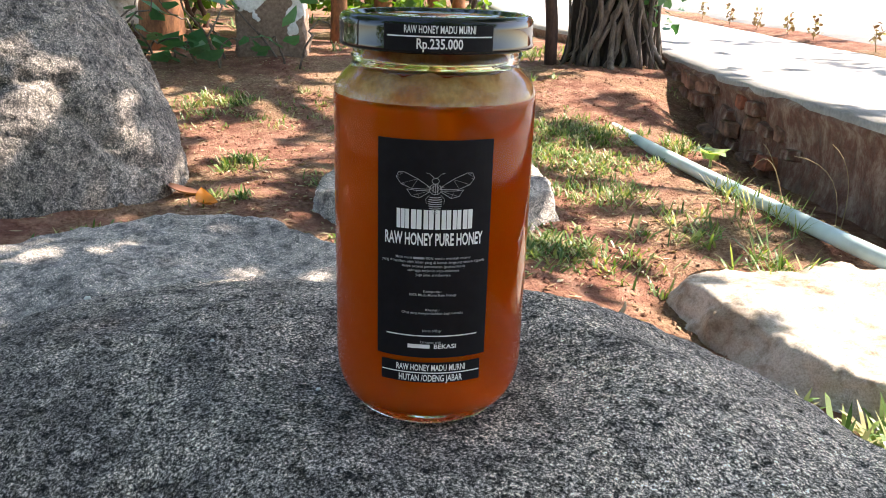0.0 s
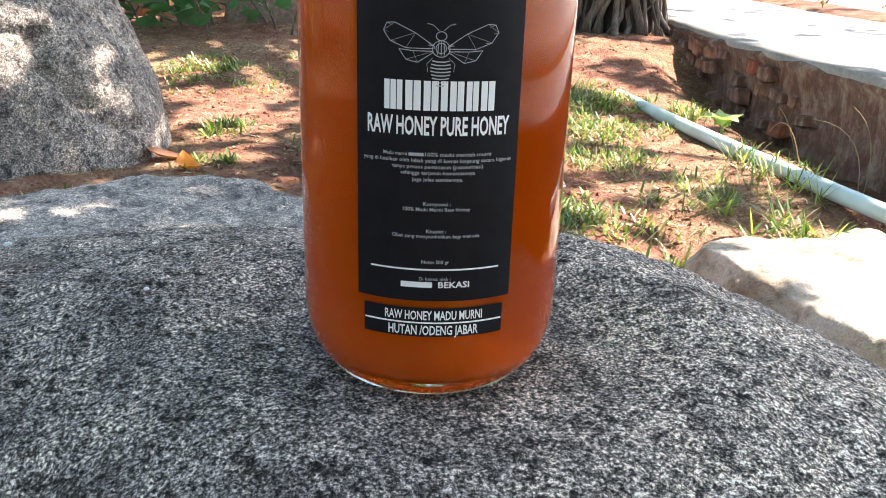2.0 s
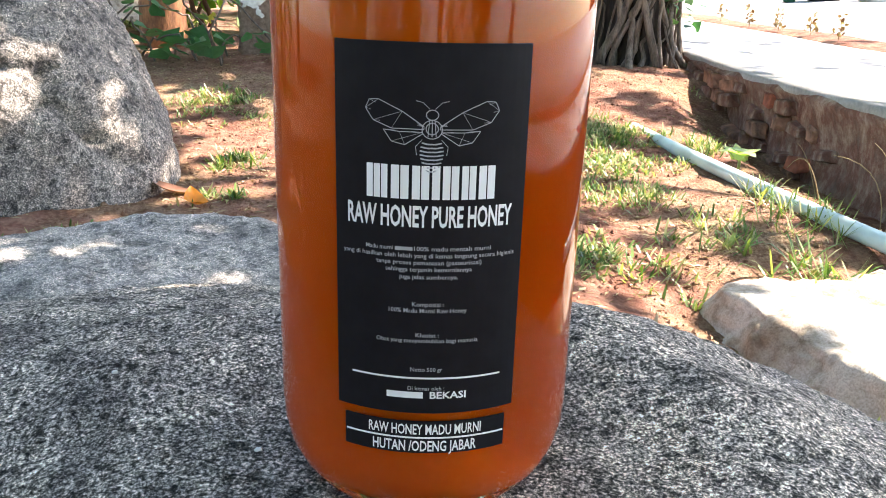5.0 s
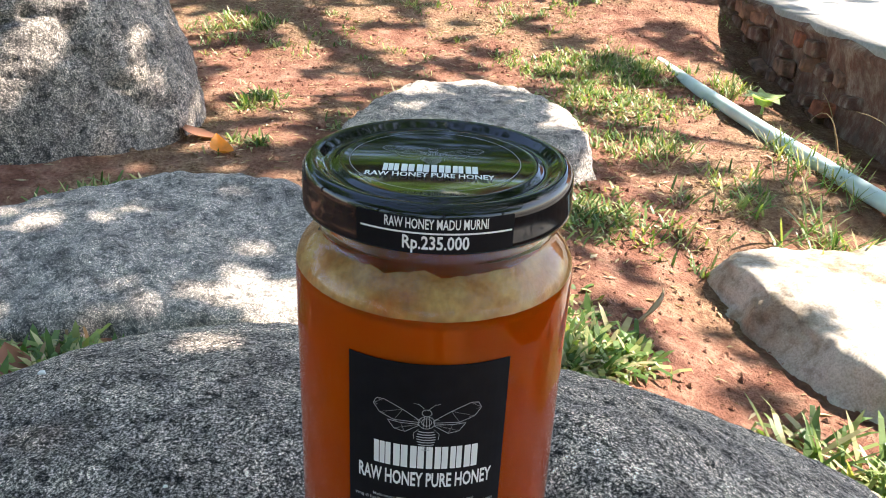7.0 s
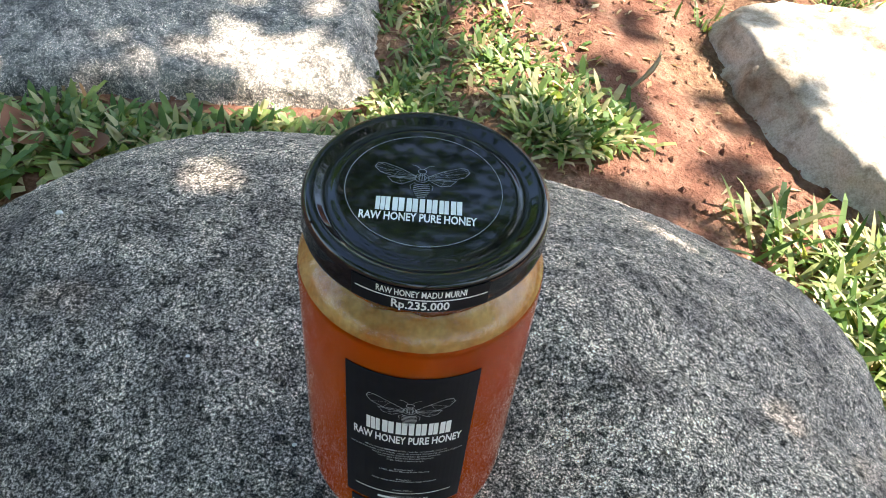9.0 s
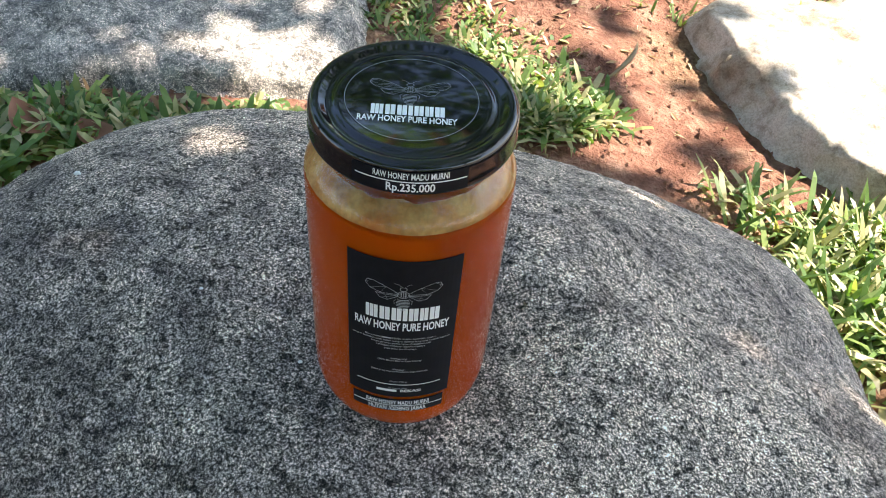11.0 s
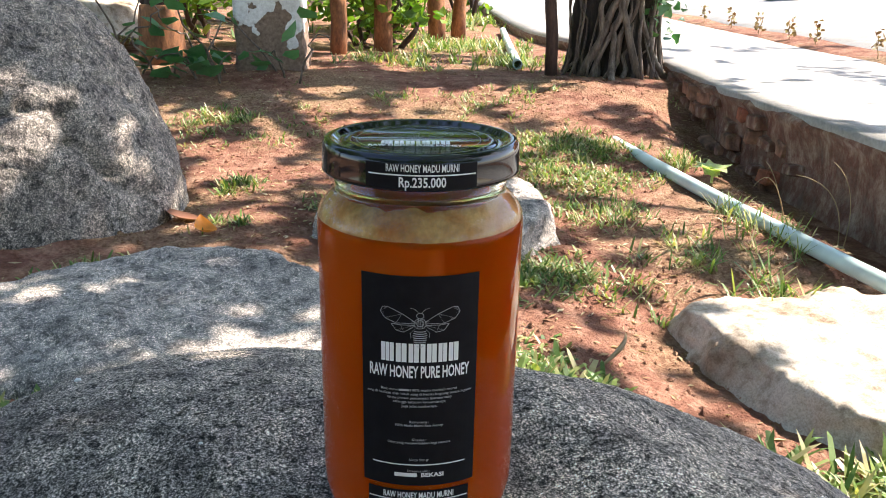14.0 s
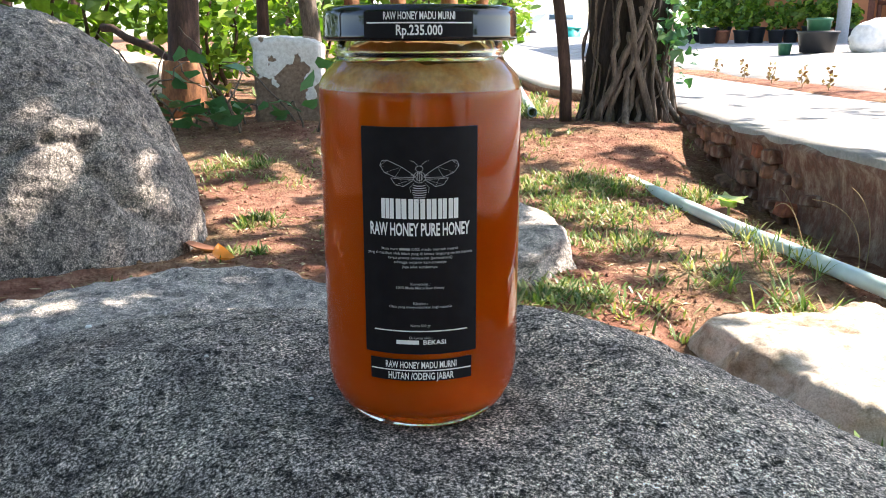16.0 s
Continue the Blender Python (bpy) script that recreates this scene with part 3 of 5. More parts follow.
def honey_jar():
    jar = thing("honey_jar", "glass jar of amber honey with black lid and black label", "jar", at=(0.001, 0, JAR_Z))
    # heights from the jar's foot
    outer = [(0.0, 0.0016), (0.018, 0.0012), (0.0215, 0.0), (0.0245, 0.0004), (0.0280, 0.003), (0.0308, 0.0066), (0.0330, 0.0115), (0.0340, 0.0165), (RJ, 0.022),
             (RJ, 0.060), (RJ, 0.1140), (0.0340, 0.1165), (0.0330, 0.1188), (0.0312, 0.1210), (0.0295, 0.1227), (0.0283, 0.1240), (0.0278, 0.1256), (0.0284, 0.1263), (0.0284, 0.1272),
             (0.0277, 0.1280), (0.0277, 0.1320), (0.0275, 0.1375)]
    inner = [(0.0258, 0.1375), (0.0258, 0.1262), (0.0268, 0.1236), (0.0296, 0.1198), (0.0318, 0.1168), (0.0323, 0.1140), (0.0324, 0.060), (0.0324, 0.024), (0.0310, 0.0168),
             (0.0282, 0.0104), (0.0242, 0.0078), (0.018, 0.0072), (0.0, 0.0072)]
    glass = part("glass", *lathe(outer + inner, 112), M_GLASS, jar, "clear glass body with a thick foot")
    glass.visible_shadow = False
    fill = [(0.0, 0.0060), (0.018, 0.0058), (0.0248, 0.0063), (0.0288, 0.0088), (0.0317, 0.0144), (0.0331, 0.022), (0.0333, 0.060), (0.0333, 0.1125)]
    part("honey", *lathe(fill + [(0.0331, 0.1148), (0.029, 0.1153), (0.0, 0.1153)], 96), M_HONEY, jar, "cloudy amber honey, nearly to the shoulder")
    # the froth that clings to the shoulder, its edges uneven
    v, f = [], []
    rows = [(0.0326, 0.1149), (0.0321, 0.1168), (0.0309, 0.1190), (0.0292, 0.1212), (0.0274, 0.1234)]
    for i, (r, z) in enumerate(rows):
        for k in range(96):
            t = 2 * math.pi * k / 96
            e = fractal((math.cos(t) * 2, math.sin(t) * 2, i * 0.4), 2.0, 4)
            v.append((r * math.cos(t), r * math.sin(t), z + (0.0005 + 0.0014 * (i == 4)) * e))
    part("froth", v, grid_faces(5, 96, True), M_FROTH, jar, "tan froth clinging to the shoulder")
    # lid: rolled skirt, raised rim, groove and a flat centre
    prof = [(0.0282, 0.1306), (0.0311, 0.1302), (0.0322, 0.1307), (0.0324, 0.1315), (0.0321, 0.1323), (0.0321, 0.1375), (0.0319, 0.1392), (0.0311, 0.1405), (0.0298, 0.1410),
            (0.0284, 0.1406), (0.0271, 0.1394), (0.0257, 0.1390), (0.0245, 0.1393), (0.0237, 0.1399), (0.0227, 0.1399), (0.0217, 0.1395), (0.0, 0.1395)]
    lid = part("lid", *lathe(prof, 112), M_LID, jar, "glossy black twist-off metal lid with a stepped rim")
    rim = [(0.0203 * math.cos(t), 0.0203 * math.sin(t)) for t in np.linspace(0, 2 * math.pi, 65)]

    def on_lid(name, flat, dx, dy, mat):
        fv, ff = flat
        return part(name, [(p[0] + dx, p[1] + dy, 0.1397) for p in fv], ff, mat, lid, smooth=False)
    on_lid("ring_line", stroke(rim, 0.00022), -0.0008, 0.001, M_FINE)
    on_lid("emblem", emblem(0.0250, 0.0125), -0.0015, -0.0027, M_FINE)
    for piece in blocks(0.0225, 0.0048, (1.25, 1.05, 1.0, 0.5, 0.95, 0.85, 1.0)):
        on_lid("print_block", piece, -0.0018, -0.0078, M_WHITE)
    on_lid("lettering", letters("RAW HONEY PURE HONEY", 0.0295, 0.0027, 0.025), -0.0018, -0.0110, M_WHITE)
    price = part("price_label", *sheet(0.0345, 0.1312, 0.1388, 0.0322), M_LABEL, lid, "narrow black price sticker on the lid's skirt", False)
    printed("lettering", letters("RAW HONEY MADU MURNI", 0.0218, 0.0022, 0.018), 0.0003, 0.1365, 0.0326, M_WHITE, price)
    printed("rule", strip(-0.0165, 0.1353, 0.0165, 0.1357, 20), 0.0003, 0, 0.0326, M_WHITE, price)
    printed("lettering", letters("Rp.235.000", 0.0140, 0.0029, 0.022), 0.0003, 0.1320, 0.0326, M_WHITE, price)
    # front label
    top = 0.1050
    lab = part("front_label", *sheet(0.0380, 0.0315, top, RJ), M_LABEL, jar, "tall black paper label with white print", False)
    R2 = RJ + 0.00035
    printed("emblem", emblem(0.0250, 0.0132), 0, top - 0.0233, R2, M_DIM, lab)
    for piece in blocks(0.0252, 0.0064, (1.25, 1.05, 1.0, 0.5, 0.95, 0.85, 1.0)):
        printed("print_block", piece, 0, top - 0.0285, R2, M_WHITE, lab)
    printed("lettering", letters("RAW HONEY PURE HONEY", 0.0325, 0.0040, 0.025), 0, top - 0.0338, R2, M_WHITE, lab)
    small = (("100% madu mentah murni", 0.0150, 0.0386, 0.0046), ("yang di hasilkan oleh lebah yang di kemas langsung secara higienis", 0.0345, 0.0400, 0),
             ("tanpa proses pemanasan (pasteurisasi)", 0.0206, 0.0414, 0), ("sehingga terjamin kemurniannya", 0.0168, 0.0428, 0), ("juga jelas sumbernya.", 0.0114, 0.0443, 0),
             ("Komposisi :", 0.0062, 0.0500, 0), ("100% Madu Murni Raw Honey", 0.0154, 0.0513, 0), ("Khasiat :", 0.0046, 0.0565, 0),
             ("Obat yang menyembuhkan bagi manusia", 0.0204, 0.0577, 0), ("Netto 500 gr", 0.0064, 0.0640, 0), ("Di kemas oleh :", 0.0074, 0.0682, 0))
    for text, w, down, dx in small:
        printed("lettering", letters(text, w, 0.00088, 0.006), dx, top - down, R2, M_DIM, lab)
    printed("lettering", letters("Madu murni", 0.0054, 0.00088, 0.006), -0.0097, top - 0.0386, R2, M_DIM, lab)
    printed("print_block", strip(-0.0066, 0, -0.0032, 0.0007), 0, top - 0.0386, R2, M_DIM, lab)
    printed("rule", strip(-0.0155, 0, 0.0155, 0.0004, 20), 0, top - 0.0657, R2, M_WHITE, lab)
    printed("print_block", strip(-0.0080, 0, -0.0006, 0.0014, 4), 0, top - 0.0700, R2, M_WHITE, lab)
    printed("lettering", letters("BEKASI", 0.0074, 0.0015, 0.024), 0.0045, top - 0.0700, R2, M_WHITE, lab)
    # strip label below it
    low = part("strip_label", *sheet(0.0346, 0.0222, 0.0296, RJ - 0.0001, 0.0003), M_LABEL, jar, "narrow black strip label with two lines of white print", False)
    printed("lettering", letters("RAW HONEY MADU MURNI", 0.0236, 0.0023, 0.016), 0, 0.0267, R2, M_WHITE, low)
    printed("rule", strip(-0.0170, 0.0257, 0.0170, 0.0261, 20), 0, 0, R2, M_WHITE, low)
    printed("lettering", letters("HUTAN /ODENG JABAR", 0.0218, 0.0024, 0.018), 0, 0.0228, R2, M_WHITE, low)
    return jar


honey_jar().rotation_euler = (0, 0, 0.0263)

# ---- path, wall and far side ----
yy = [-40, -20, -9, -6, -4, -3, -2.2] + [-1.5 + 0.06 * k for k in range(75)] + [3.0 + 0.35 * k for k in range(20)] + [10, 14, 20, 30, 45]


def far_x(y):
    return 1.64 - 0.03 * (y - 3)


def path_z(x, y):
    return 0.140 + (RISE * (y - 6) if y > 6 else 0)


wv = []
prof = ((0.0, -0.16), (0.004, -0.06), (0.008, -0.02), (0.012, 0.03), (0.008, 0.07), (0.0, 0.108), (-0.010, 0.126), (0.0, 0.136), (0.03, 0.140))
for y in yy:
    drop = -RISE * (y - 6) if y > 6 else 0
    for k, (dx, z) in enumerate(prof):
        p = Vector((wall_x(y) + dx, y, z))
        j = 0.012 * fractal(p, 12, 4) + 0.004 * fractal(p, 60, 2)
        wv.append((p.x + j * (k < 8), y, z - drop + (0.006 * fractal(p, 9, 3) if k in (5, 6, 7) else 0)))
wall = part("wall_path", wv, grid_faces(len(yy), len(prof)), M_WALL)
tagged(wall, "low retaining wall of rough brick and mould-stained cement render", "wall", kind="structure")
pv = []
for y in yy:
    for k in range(14):
        t = max(0, k - 1) / 12
        edge = -0.004 + 0.010 * fractal((0, y, 0), 9, 4)
        x = wall_x(y) + edge + (far_x(y) - wall_x(y)) * t
        pv.append((x, y, path_z(x, y) + 0.004 - 0.016 * (k == 0) + 0.003 * fractal((x, y, 0), 6, 3)))
path = part("pavement_path", pv, grid_faces(len(yy), 14), M_PATH)
tagged(path, "pale worn concrete path in bright sun", "path", kind="structure")

# ---- shade tree ----
GAPS = ((-0.217, 0.128, 0.022), (-0.035, 0.088, 0.010), (-0.132, 0.508, 0.036), (-0.098, 0.493, 0.034), (-0.18, 0.53, 0.012), (-0.211, 0.60, 0.012), (-0.35, 0.653, 0.006), (-0.434, 0.617, 0.008),
        (-0.344, 1.235, 0.035), (-0.271, 1.14, 0.025), (-0.326, 1.057, 0.018), (-0.07, 1.30, 0.045), (0.02, 1.33, 0.05), (0.091, 1.352, 0.05), (0.203, 1.188, 0.045), (0.19, 1.09, 0.03),
        (0.325, 0.812, 0.05), (0.348, 0.765, 0.045), (0.371, 0.693, 0.04), (0.526, 1.108, 0.04), (0.574, 1.103, 0.04), (0.512, 1.757, 0.04), (-0.114, 1.662, 0.04), (0.463, 2.062, 0.05),
        (-0.196, 1.954, 0.04), (-0.323, 1.682, 0.03), (-0.685, 0.92, 0.034), (-0.55, 1.03, 0.014), (-0.50, 1.05, 0.016), (0.50, 0.70, 0.07), (0.62, 0.62, 0.08), (0.50, 0.52, 0.08), (-1.2, 2.75, 0.25),
        (0.05, 0.45, 0.05), (0.53, 0.38, 0.12))


def sunny(x, y, pad=0.012):
    """Whether the crown leaves the sun through to this spot of the garden."""
    for gx, gy, r in GAPS:
        if math.hypot(x - gx, y - gy) < r * (1 + 0.3 * noise.noise(Vector((x * 30, y * 30, 0)))) + pad:
            return True
    if math.hypot((x + 0.24) / 0.72, (y + 0.12) / 0.46) < 1:
        return False
    if (abs(x) < 0.2 and 0.9 < y < 1.22) or (-1.0 < x < 0.36 and -0.5 < y < 0.28):
        return False
    if -1.35 < x < -0.47 and 0.7 < y < 1.5:
        return noise.noise(Vector((x * 16, y * 16, 4.1))) > 0.64
    if x > 0.28 + 0.2 * smooth01(0.75, 1.1, y):
        return noise.noise(Vector((x * 5, y * 5, 3.3))) > (-0.14 if x > 0.7 or y < 0.8 else 0.0)
    if y < -0.3 or x < -0.9:
        return noise.noise(Vector((x * 4, y * 4, 7.7))) > 0.42
    if x < -0.02 and 0.3 < y < 0.84:
        return False
    lim = 0.16 - 0.14 * smooth01(1.0, 1.8, y) + 0.16 * smooth01(-0.2, -0.4, x) * (1 - smooth01(1.1, 1.4, y)) - 0.14 * smooth01(0.0, 0.2, x) * smooth01(0.8, 1.0, y)
    return noise.noise(Vector((x * 7.5, y * 7.5, 1.7))) > lim


LEAF = [(0, 0, 0), (0.28, 0.30, 0.02), (0, 0.35, -0.03), (-0.28, 0.30, 0.02), (0.30, 0.62, 0.0), (0, 0.66, -0.05), (-0.30, 0.62, 0.0), (0, 1.0, -0.10)]
LEAF_F = [(0, 1, 2), (0, 2, 3), (2, 1, 4, 5), (3, 2, 5, 6), (5, 4, 7), (6, 5, 7)]
HEART = [(0, 0, 0), (0.42, -0.10, 0.03), (0, 0.18, -0.04), (-0.42, -0.10, 0.03), (0.46, 0.32, 0.02), (0, 0.5, -0.06), (-0.46, 0.32, 0.02), (0, 1.0, -0.14)]


def leaves(spots, size, rng, shape=LEAF, up=0.5):
    """Many leaves in one mesh: spots are (place, scale)."""
    v, f = [], []
    for p, s in spots:
        n = Vector((rng.gauss(0, 1), rng.gauss(0, 1), rng.gauss(0, 1) + up * 2)).normalized()
        a = n.orthogonal().normalized()
        a = Matrix.Rotation(rng.uniform(0, 6.283), 3, n) @ a
        b = n.cross(a)
        k, q = len(v), size * s
        v += [Vector(p) + (a * x + b * (y - 0.45) + n * z) * q for x, y, z in shape]
        f += [tuple(i + k for i in g) for g in LEAF_F]
    return v, f


rng = random.Random(4)
spots = []
for k in range(40000):
    gx, gy = rng.uniform(-1.9, 1.5), rng.uniform(-1.9, 3.0)
    if sunny(gx, gy) or (gx > 0.8 and rng.random() < 0.6):
        continue
    h = rng.uniform(1.5, 2.7)
    p = Vector((gx, gy, 0.08)) + SUN * (h / SUN.z)
    spots.append((p, rng.uniform(0.7, 1.25)))
    if len(spots) > 12500:
        break
for k in range(1700):
    t, q = rng.uniform(0, 6.283), rng.random() ** 0.5
    gx, gy = -0.20 + 0.62 * q * math.cos(t), -0.14 + 0.44 * q * math.sin(t)
    if gx < 0.06 and not sunny(gx, gy):
        spots.append((Vector((gx, gy, 0.08)) + SUN * (rng.uniform(1.5, 2.7) / SUN.z), rng.uniform(0.8, 1.3)))
for x0, x1, y0, y1, n in ((-0.45, 0.36, -0.4, 0.28, 1300), (-0.8, 0.0, 0.3, 0.9, 900), (-1.35, -0.45, 0.7, 1.5, 1300), (-0.22, 0.22, 0.88, 1.24, 260)):
    for k in range(n):
        gx, gy = rng.uniform(x0, x1), rng.uniform(y0, y1)
        if not sunny(gx, gy, 0.022):
            spots.append((Vector((gx, gy, 0.08)) + SUN * (rng.uniform(1.5, 2.7) / SUN.z), rng.uniform(0.6, 1.0)))
fig = thing("fig_tree", "old fig tree with tangled grey aerial roots on its trunk", "tree", at=(0.565, 2.43, 0.10))
FX, FY = 0.565, 2.45


def under(ob, vf):
    o = ob.location
    return [Vector(p) - o for p in vf[0]], vf[1]


part("crown", *under(fig, leaves(spots, 0.075, rng)), M_CROWN, fig, "spreading crown of glossy green leaves", smooth=False)
# the bole: fused roots make it fluted
bole = []
for i in range(40):
    t = i / 39
    z = -0.05 + 2.3 * t
    base = 0.112 + 0.03 * math.exp(-max(0, z - 0.08) / 0.05) - 0.02 * t
    for k in range(72):
        a = 2 * math.pi * k / 72
        flute = 0.016 * math.sin(9 * a + 3 * z) + 0.012 * math.sin(17 * a - 5 * z + 1.3) + 0.02 * fractal((math.cos(a) * 2, math.sin(a) * 2, z * 1.5), 1.4, 4)
        bole.append((FX + 0.04 * t + (base + flute) * math.cos(a), FY + 0.06 * t + (base + flute) * math.sin(a), z))
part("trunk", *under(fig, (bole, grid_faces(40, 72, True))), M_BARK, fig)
for k in range(7):
    t = k * 0.9 + 0.3
    e = Vector((1.25 + 1.3 * math.cos(t), 1.25 + 1.2 * math.sin(t), 2.3 + 0.25 * math.sin(k * 2.1)))
    part("limb", *under(fig, tube(bend((0.60, 2.5, 1.55 + 0.08 * k), e, 14, (0, 0, 0.25), 0.12, k), [0.05 - 0.042 * j / 13 for j in range(14)], 9, 0.2)), M_BARK, fig)


def aerial_root(t0, t1, r0, z1, rad, seed, wob=0.025):
    """A root that winds down the bole from angle t1 at height z1 to angle t0 at the ground, hugging it."""
    pts = []
    for j in range(18):
        q = j / 17
        a, r = t0 + (t1 - t0) * q, 0.128 + (r0 - 0.128) * (1 - q) ** 4
        p = Vector((FX + r * math.cos(a), FY + r * math.sin(a), 0))
        p.z = (height(p.x, p.y) - 0.012) * (1 - q) + z1 * q
        pts.append(p + noise.noise_vector(Vector((q * 4 + seed * 7.3, seed * 1.7, 0.3))) * wob * min(1, 3 * q * (1 - q) + 0.2))
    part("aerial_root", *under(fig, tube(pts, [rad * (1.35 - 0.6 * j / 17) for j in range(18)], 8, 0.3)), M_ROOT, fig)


aerial_root(1.22 * math.pi, 1.72 * math.pi, 0.15, 0.62, 0.011, 1)
aerial_root(1.30 * math.pi, 1.76 * math.pi, 0.145, 0.60, 0.007, 2)
aerial_root(1.62 * math.pi, 1.28 * math.pi, 0.16, 0.70, 0.009, 3)
aerial_root(1.82 * math.pi, 1.52 * math.pi, 0.20, 0.45, 0.008, 4)
for k in range(22):
    t = math.pi * (1.0 + 1.0 * k / 21) + rng.uniform(-0.1, 0.1)
    aerial_root(t, min(2.05 * math.pi, max(0.95 * math.pi, t + rng.uniform(-0.8, 0.8))), rng.uniform(0.135, 0.20), rng.uniform(0.2, 0.85), rng.choice((0.0025, 0.003, 0.004, 0.005, 0.006, 0.008)), k + 20, 0.035)
hang = [((0.69 + rng.gauss(0, 0.028), 2.33 + rng.gauss(0, 0.03), 0.38 + rng.gauss(0, 0.07)), rng.uniform(0.6, 1.2)) for _ in range(110)]
hang += [((0.62 + rng.gauss(0, 0.03), 2.27 + rng.gauss(0, 0.02), 0.50 + rng.gauss(0, 0.02)), rng.uniform(0.9, 1.6)) for _ in range(14)]
part("trunk_leaves", *under(fig, leaves(hang, 0.030, rng, HEART, 0.1)), M_IVY, fig, "dark green leaves clinging to the trunk", smooth=False)

# ---- more trees and shrubs ----
def ball_spots(c, r, n, rng, hollow=0.45):
    out = []
    while len(out) < n:
        d = Vector((rng.gauss(0, 1), rng.gauss(0, 1), rng.gauss(0, 1))).normalized()
        q = rng.uniform(hollow, 1) ** 0.5 * (1 + 0.35 * noise.noise(d * 2.3 + Vector(c)))
        p = Vector((c[0] + d.x * r[0] * q, c[1] + d.y * r[1] * q, c[2] + d.z * r[2] * q))
        if noise.noise(p * (2.2 / max(r))) > -0.28:
            out.append((p, rng.uniform(0.6, 1.3)))
    return out


def shrub(name, label, x, y, z, r, n, size, seed, mat=M_SHRUB, stems=6):
    g = random.Random(seed)
    ob = thing(name, label, "shrub", at=(x, y, z))
    part("foliage", *leaves(ball_spots((0, 0, r[2] * 1.05), r, n, g, 0.2), size, g), mat, ob, smooth=False)
    for k in range(stems):
        t = 6.283 * k / stems
        part("stem", *tube(bend((0.06 * math.cos(t), 0.06 * math.sin(t), -0.05), (r[0] * 0.6 * math.cos(t), r[1] * 0.6 * math.sin(t), r[2] * 1.3), 8, wob=0.08, seed=seed + k),
                           [0.014 - 0.0014 * j for j in range(8)], 6), M_DARKBARK, ob)
    return ob


def big_tree(label, x, y, trunk_r, tall, r, n, size, seed, mat=M_CROWN, bark=M_DARKBARK, lean=(0.2, 0.1)):
    g = random.Random(seed)
    z = height(x, y) if abs(x) < 60 else -1
    ob = thing("tree", label, "tree", at=(x, y, z))
    pts = bend((0, 0, -0.15), (lean[0], lean[1], tall), 16, wob=0.12 * trunk_r * 6, seed=seed)
    part("trunk", *tube(pts, [trunk_r * (1.25 - 0.2 * smooth01(0, 2, k) - 0.6 * k / 15) for k in range(16)], 14, 0.2), bark, ob)
    top = Vector((lean[0], lean[1], tall))
    spots_ = []
    for k in range(6):
        t = 6.283 * k / 6 + seed
        e = top + Vector((r[0] * 0.55 * math.cos(t), r[1] * 0.55 * math.sin(t), r[2] * g.uniform(-0.1, 0.5)))
        part("limb", *tube(bend(top - Vector((0, 0, tall * 0.12 * (k % 3))), e, 8, (0, 0, 0.1 * r[2]), 0.1 * r[0], seed + k), [trunk_r * (0.5 - 0.055 * j) for j in range(8)], 7), bark, ob)
        spots_ += ball_spots(e, (r[0] * 0.55, r[1] * 0.55, r[2] * 0.5), n // 6, g, 0.15)
    part("crown", *leaves(spots_, size, g), mat, ob, smooth=False)
    return ob


GREEN_TREE = "leafy green garden tree with a brown trunk"
big_tree("dark-trunked tree with peeled orange bark at its foot", -0.875, 2.45, 0.055, 1.7, (0.9, 0.9, 0.6), 1500, 0.10, 2, bark=M_DARKBARK, lean=(0.05, 0.15))
v, f = tube([(-0.875, 2.447, 0.06), (-0.874, 2.445, 0.15), (-0.872, 2.443, 0.24), (-0.871, 2.442, 0.29)], [0.074, 0.072, 0.070, 0.060], 18, 0.25)
peel = part("peeled_bark", v, f, M_REDBARK)
tree0 = bpy.data.objects["tree"]
peel.parent, peel.matrix_parent_inverse = tree0, Matrix.Translation(tree0.location).inverted()
for k, (x, y, tr, tall, cr, n, seed) in enumerate((
        (-2.6, -2.6, 0.10, 1.9, 1.5, 2600, 31), (0.3, -3.4, 0.12, 2.0, 1.7, 2800, 32), (3.2, -2.4, 0.11, 2.1, 1.5, 2200, 33), (-3.6, 0.8, 0.12, 2.0, 1.7, 2600, 34),
        (-3.0, 5.2, 0.10, 2.0, 1.6, 2600, 35), (-0.4, 7.6, 0.12, 2.6, 2.0, 2600, 36), (-7.0, 9.0, 0.2, 3.2, 3.0, 2200, 37))):
    big_tree(GREEN_TREE, x, y, tr, tall, (cr, cr, cr * 0.75), n, 0.16 if cr < 2.5 else 0.3, seed, M_SHRUB if k in (4, 5) else M_CROWN)
for x, y, tall, cr, seed in ((-6, 30, 6, 6, 41), (3.5, 62, 6, 8, 42), (13, 55, 6, 8, 43), (24, 40, 6, 8, 44), (-18, 40, 6, 8, 45), (12, 22, 4, 4, 46)):
    big_tree("broad green tree in full sun far off", x, y, 0.3, tall, (cr, cr, cr * 0.7), 1800, 0.7, seed, M_SHRUB)
BUSH = "bushy green shrub with light green leaves"
